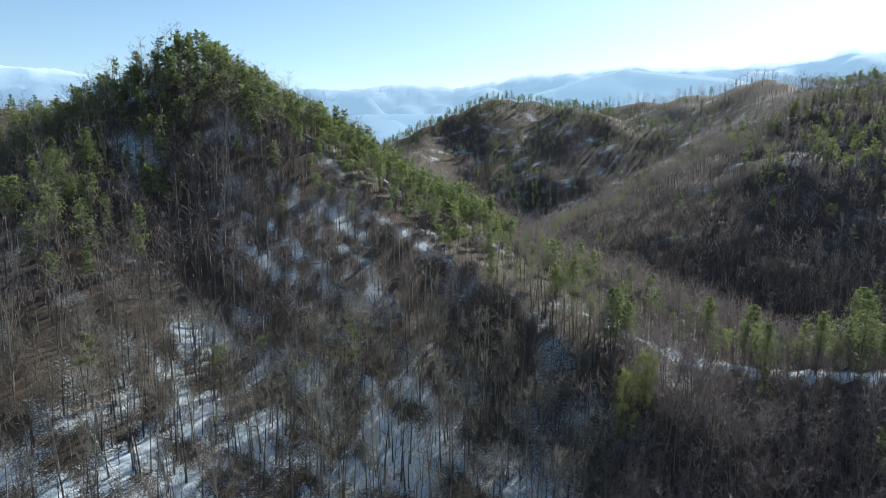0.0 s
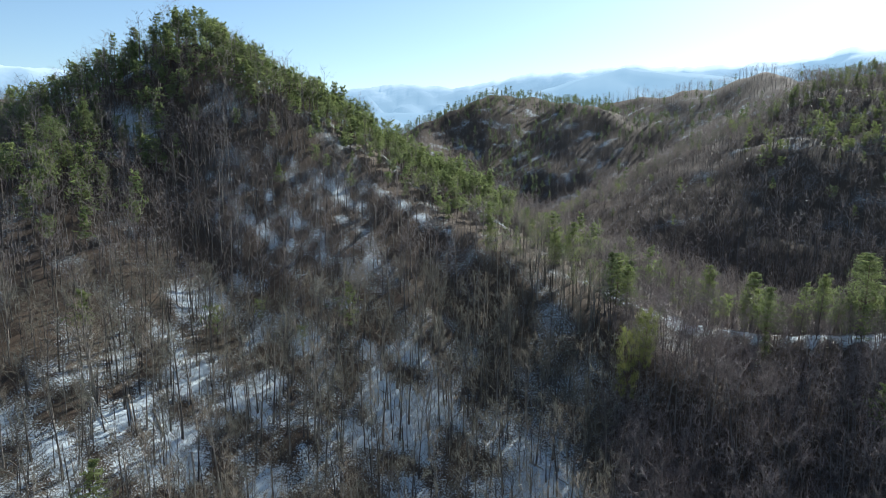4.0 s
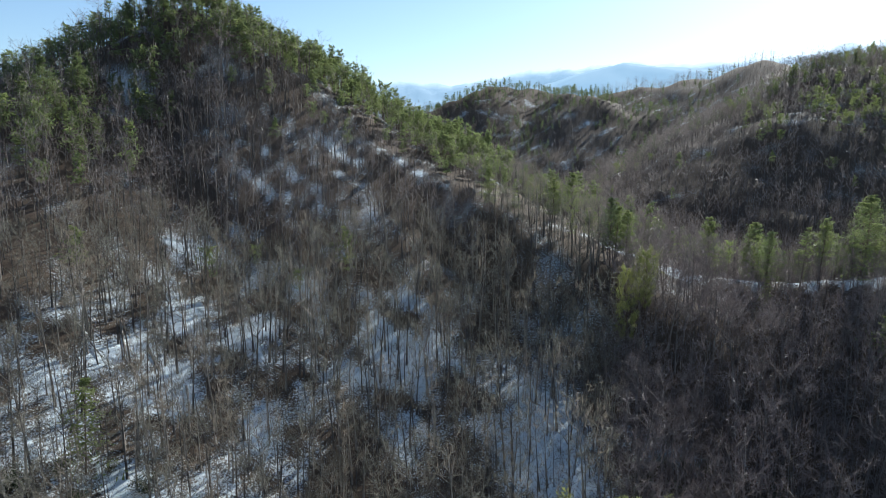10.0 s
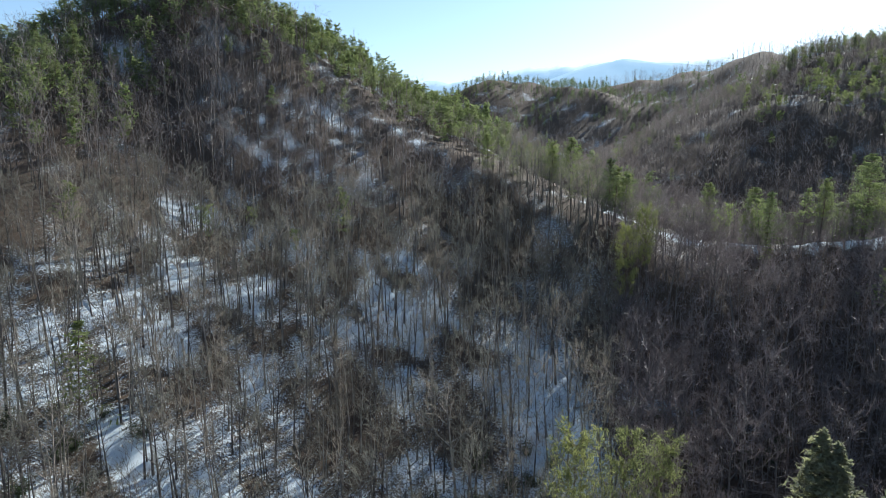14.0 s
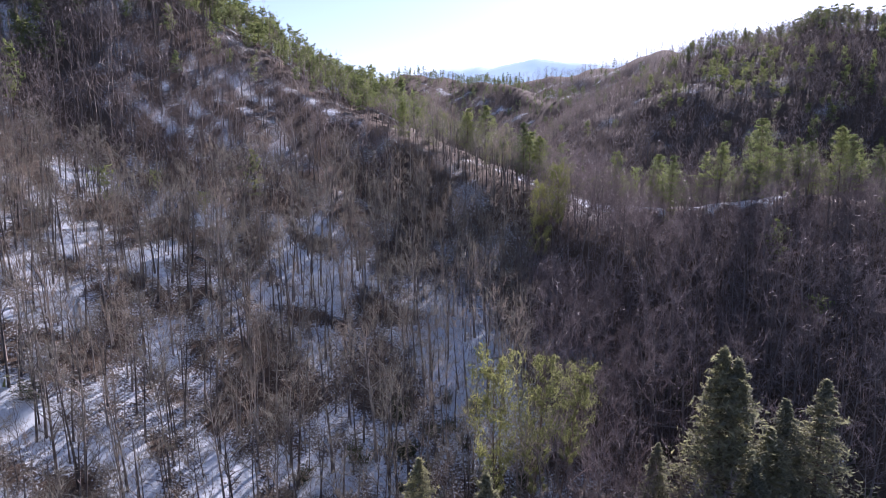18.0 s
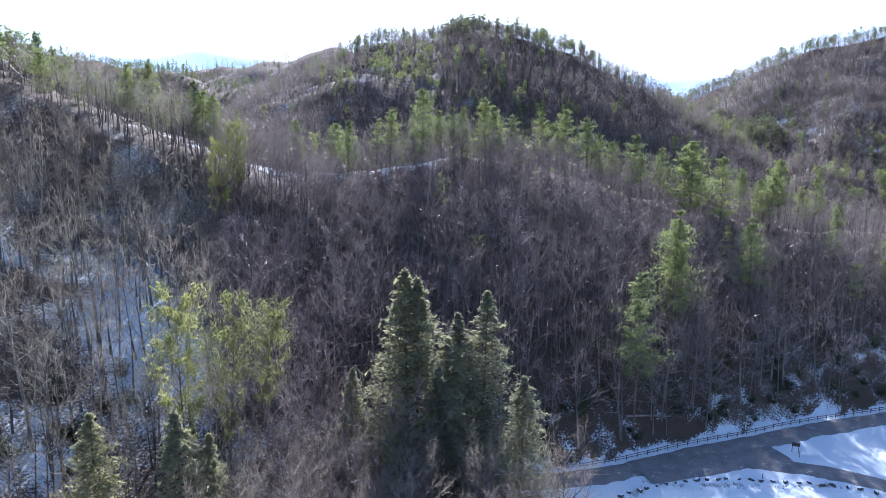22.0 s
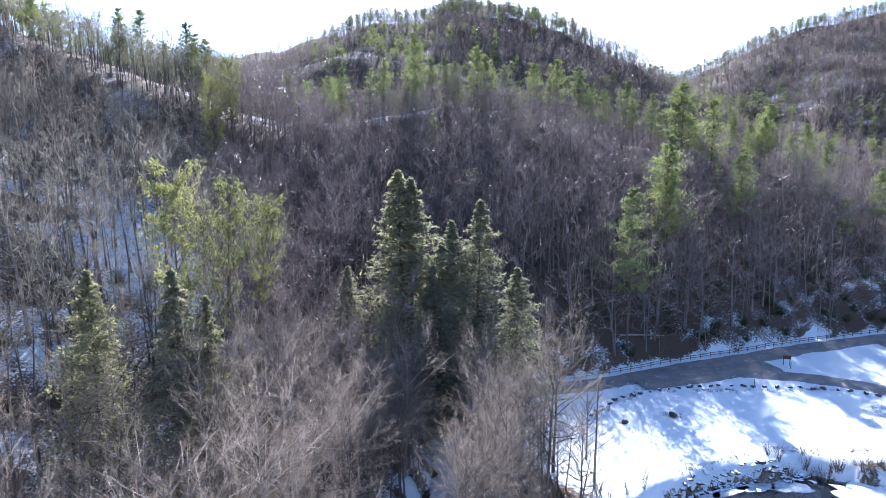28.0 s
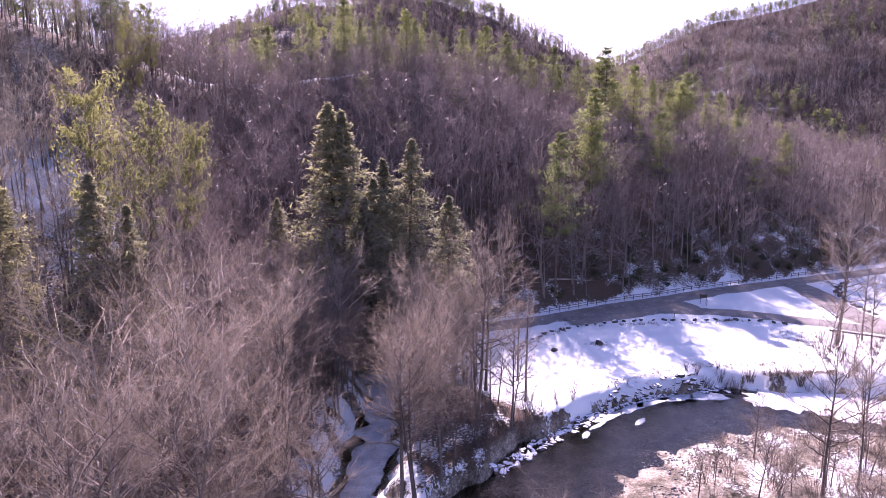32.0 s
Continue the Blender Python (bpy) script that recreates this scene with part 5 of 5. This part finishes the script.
# ---- shrubs ----
def shrub(seed, height, stems):
    g = np.random.RandomState(seed)
    wood, fine = Shape(), Shape()
    a, b = [], []
    for _ in range(stems):
        az, out = g.uniform(0, 2 * np.pi), g.uniform(0.1, 0.55)
        stem = bent(g, (g.normal() * 0.15, g.normal() * 0.15, -0.2), (math.cos(az) * out, math.sin(az) * out, 1), height * g.uniform(0.6, 1.05), 4, 0.06, 0.03)
        tube(wood, stem, (0.028, 0.022, 0.016, 0.01, 0), 3, 0)
        for _ in range(9):
            t = g.uniform(1, 4)
            k = min(int(t), 3)
            p = stem[k] + (stem[k + 1] - stem[k]) * (t - k)
            a.append(p), b.append(p + (g.normal(size=3) * 0.5 + (0, 0, 0.7)) * height * g.uniform(0.08, 0.2))
    blades(fine, a, b, 0.016, 0, g)
    return tree_kit("shrub", (wood.done(), fine.done()), BARK, TWIG)


SHRUBS = [shrub(s, h, n) for s, h, n in ((1, 4.0, 16), (2, 5.5, 14), (3, 3.2, 20), (4, 7.0, 9))]
spots = [(69.9, 44.3, 0), (71.5, 45.6, 1), (66.5, 44.6, 2), (68, 46, 0), (63.5, 45.2, 1), (60.5, 44.5, 2), (57.5, 45, 0)]
for _ in range(170):
    q = (rnd.uniform(60, 106), rnd.uniform(-6, 24))
    if 10 < float(beyond_river(*q)) < 34:
        spots.append((*q, 3))
for _ in range(16):
    spots.append((rnd.uniform(112, 150), rnd.uniform(2, 26), rnd.choice((0, 1, 3))))
for q in range(34):
    u = q / 33
    spots.append((93 + 17 * u + rnd.gauss(0, 0.7), 37.5 - 19 * u + rnd.gauss(0, 0.7), 2))
for _ in range(26):
    spots.append((rnd.uniform(112, 134), rnd.uniform(14, 31), rnd.choice((0, 1, 2))))
for _ in range(60):
    spots.append((rnd.uniform(44, 66), rnd.uniform(40, 62), rnd.choice((0, 1, 3))))
for px, py, k in spots:
    if float(off_road(px, py)) < 4.5 or float(along(px, py, CREEK)[0]) < 3.5 or float(along(px, py, RIVER)[0]) < 5:
        continue
    bush = thing("bare_shrub", stand(px, py, rnd.uniform(0, 360), rnd.uniform(0.7, 1.15)), "leafless many-stemmed shrub on the river bank", "shrub", "bank shrubs")
    child("trunk", SHRUBS[k][0], bush)
    child("crown", SHRUBS[k][1], bush)


# ---- evergreen understorey ----
def laurel(seed, height):
    g = np.random.RandomState(seed)
    wood, leaf = Shape(), Shape()
    tips = []
    for _ in range(12):
        az, out = g.uniform(0, 2 * np.pi), g.uniform(0.2, 0.9)
        stem = bent(g, (g.normal() * 0.2, g.normal() * 0.2, -0.2), (math.cos(az) * out, math.sin(az) * out, 0.9), height * g.uniform(0.6, 1.0), 3, 0.12, 0.03)
        tube(wood, stem, (0.04, 0.03, 0.02, 0), 3, 0)
        for k in (1, 2, 3):
            tips.append(stem[k] + g.normal(size=(22, 3)) * (0.38, 0.38, 0.2) * height * 0.3)
    tufts(leaf, np.vstack(tips), 0.26, 0, g, 0.5)
    return tree_kit("laurel", (wood.done(), leaf.done()), BARK, LAUREL)


LAUREL = needles("laurel_leaves", (0.03, 0.045, 0.02), (0.06, 0.075, 0.035), 0.2)
LAURELS = [laurel(s, h) for s, h in ((1, 2.6), (2, 3.4), (3, 2.0))]
made = 0
while made < 85:
    px, py = rnd.uniform(82, 215), rnd.uniform(45, 108)
    d = float(off_road(px, py))
    if py < np.interp(px, [p[0] for p in ROAD], [p[1] for p in ROAD]) or not 6.5 < d < 26:
        continue
    made += 1
    bush = thing("evergreen_shrub", stand(px, py, rnd.uniform(0, 360), rnd.uniform(0.7, 1.3)), "dark evergreen shrub under bare trees by the road", "shrub", "understorey shrubs")
    kit = rnd.choice(LAURELS)
    child("trunk", kit[0], bush)
    child("crown", kit[1], bush)
made = 0
while made < 75:
    cx, cy, spread_x, spread_y = rnd.choice(((8, 112, 16, 14), (-70, 100, 14, 12), (30, 100, 10, 12), (-15, 90, 12, 10), (58, 120, 14, 18)))
    px, py = rnd.gauss(cx, spread_x * 0.6), rnd.gauss(cy, spread_y * 0.6)
    if not bool(wooded(np.array([px]), np.array([py]))[0]):
        continue
    made += 1
    bush = thing("evergreen_shrub", stand(px, py, rnd.uniform(0, 360), rnd.uniform(1.0, 2.0)), "dark evergreen thicket shrub in the wooded ravine", "shrub", "understorey shrubs")
    kit = rnd.choice(LAURELS)
    child("trunk", kit[0], bush)
    child("crown", kit[1], bush)
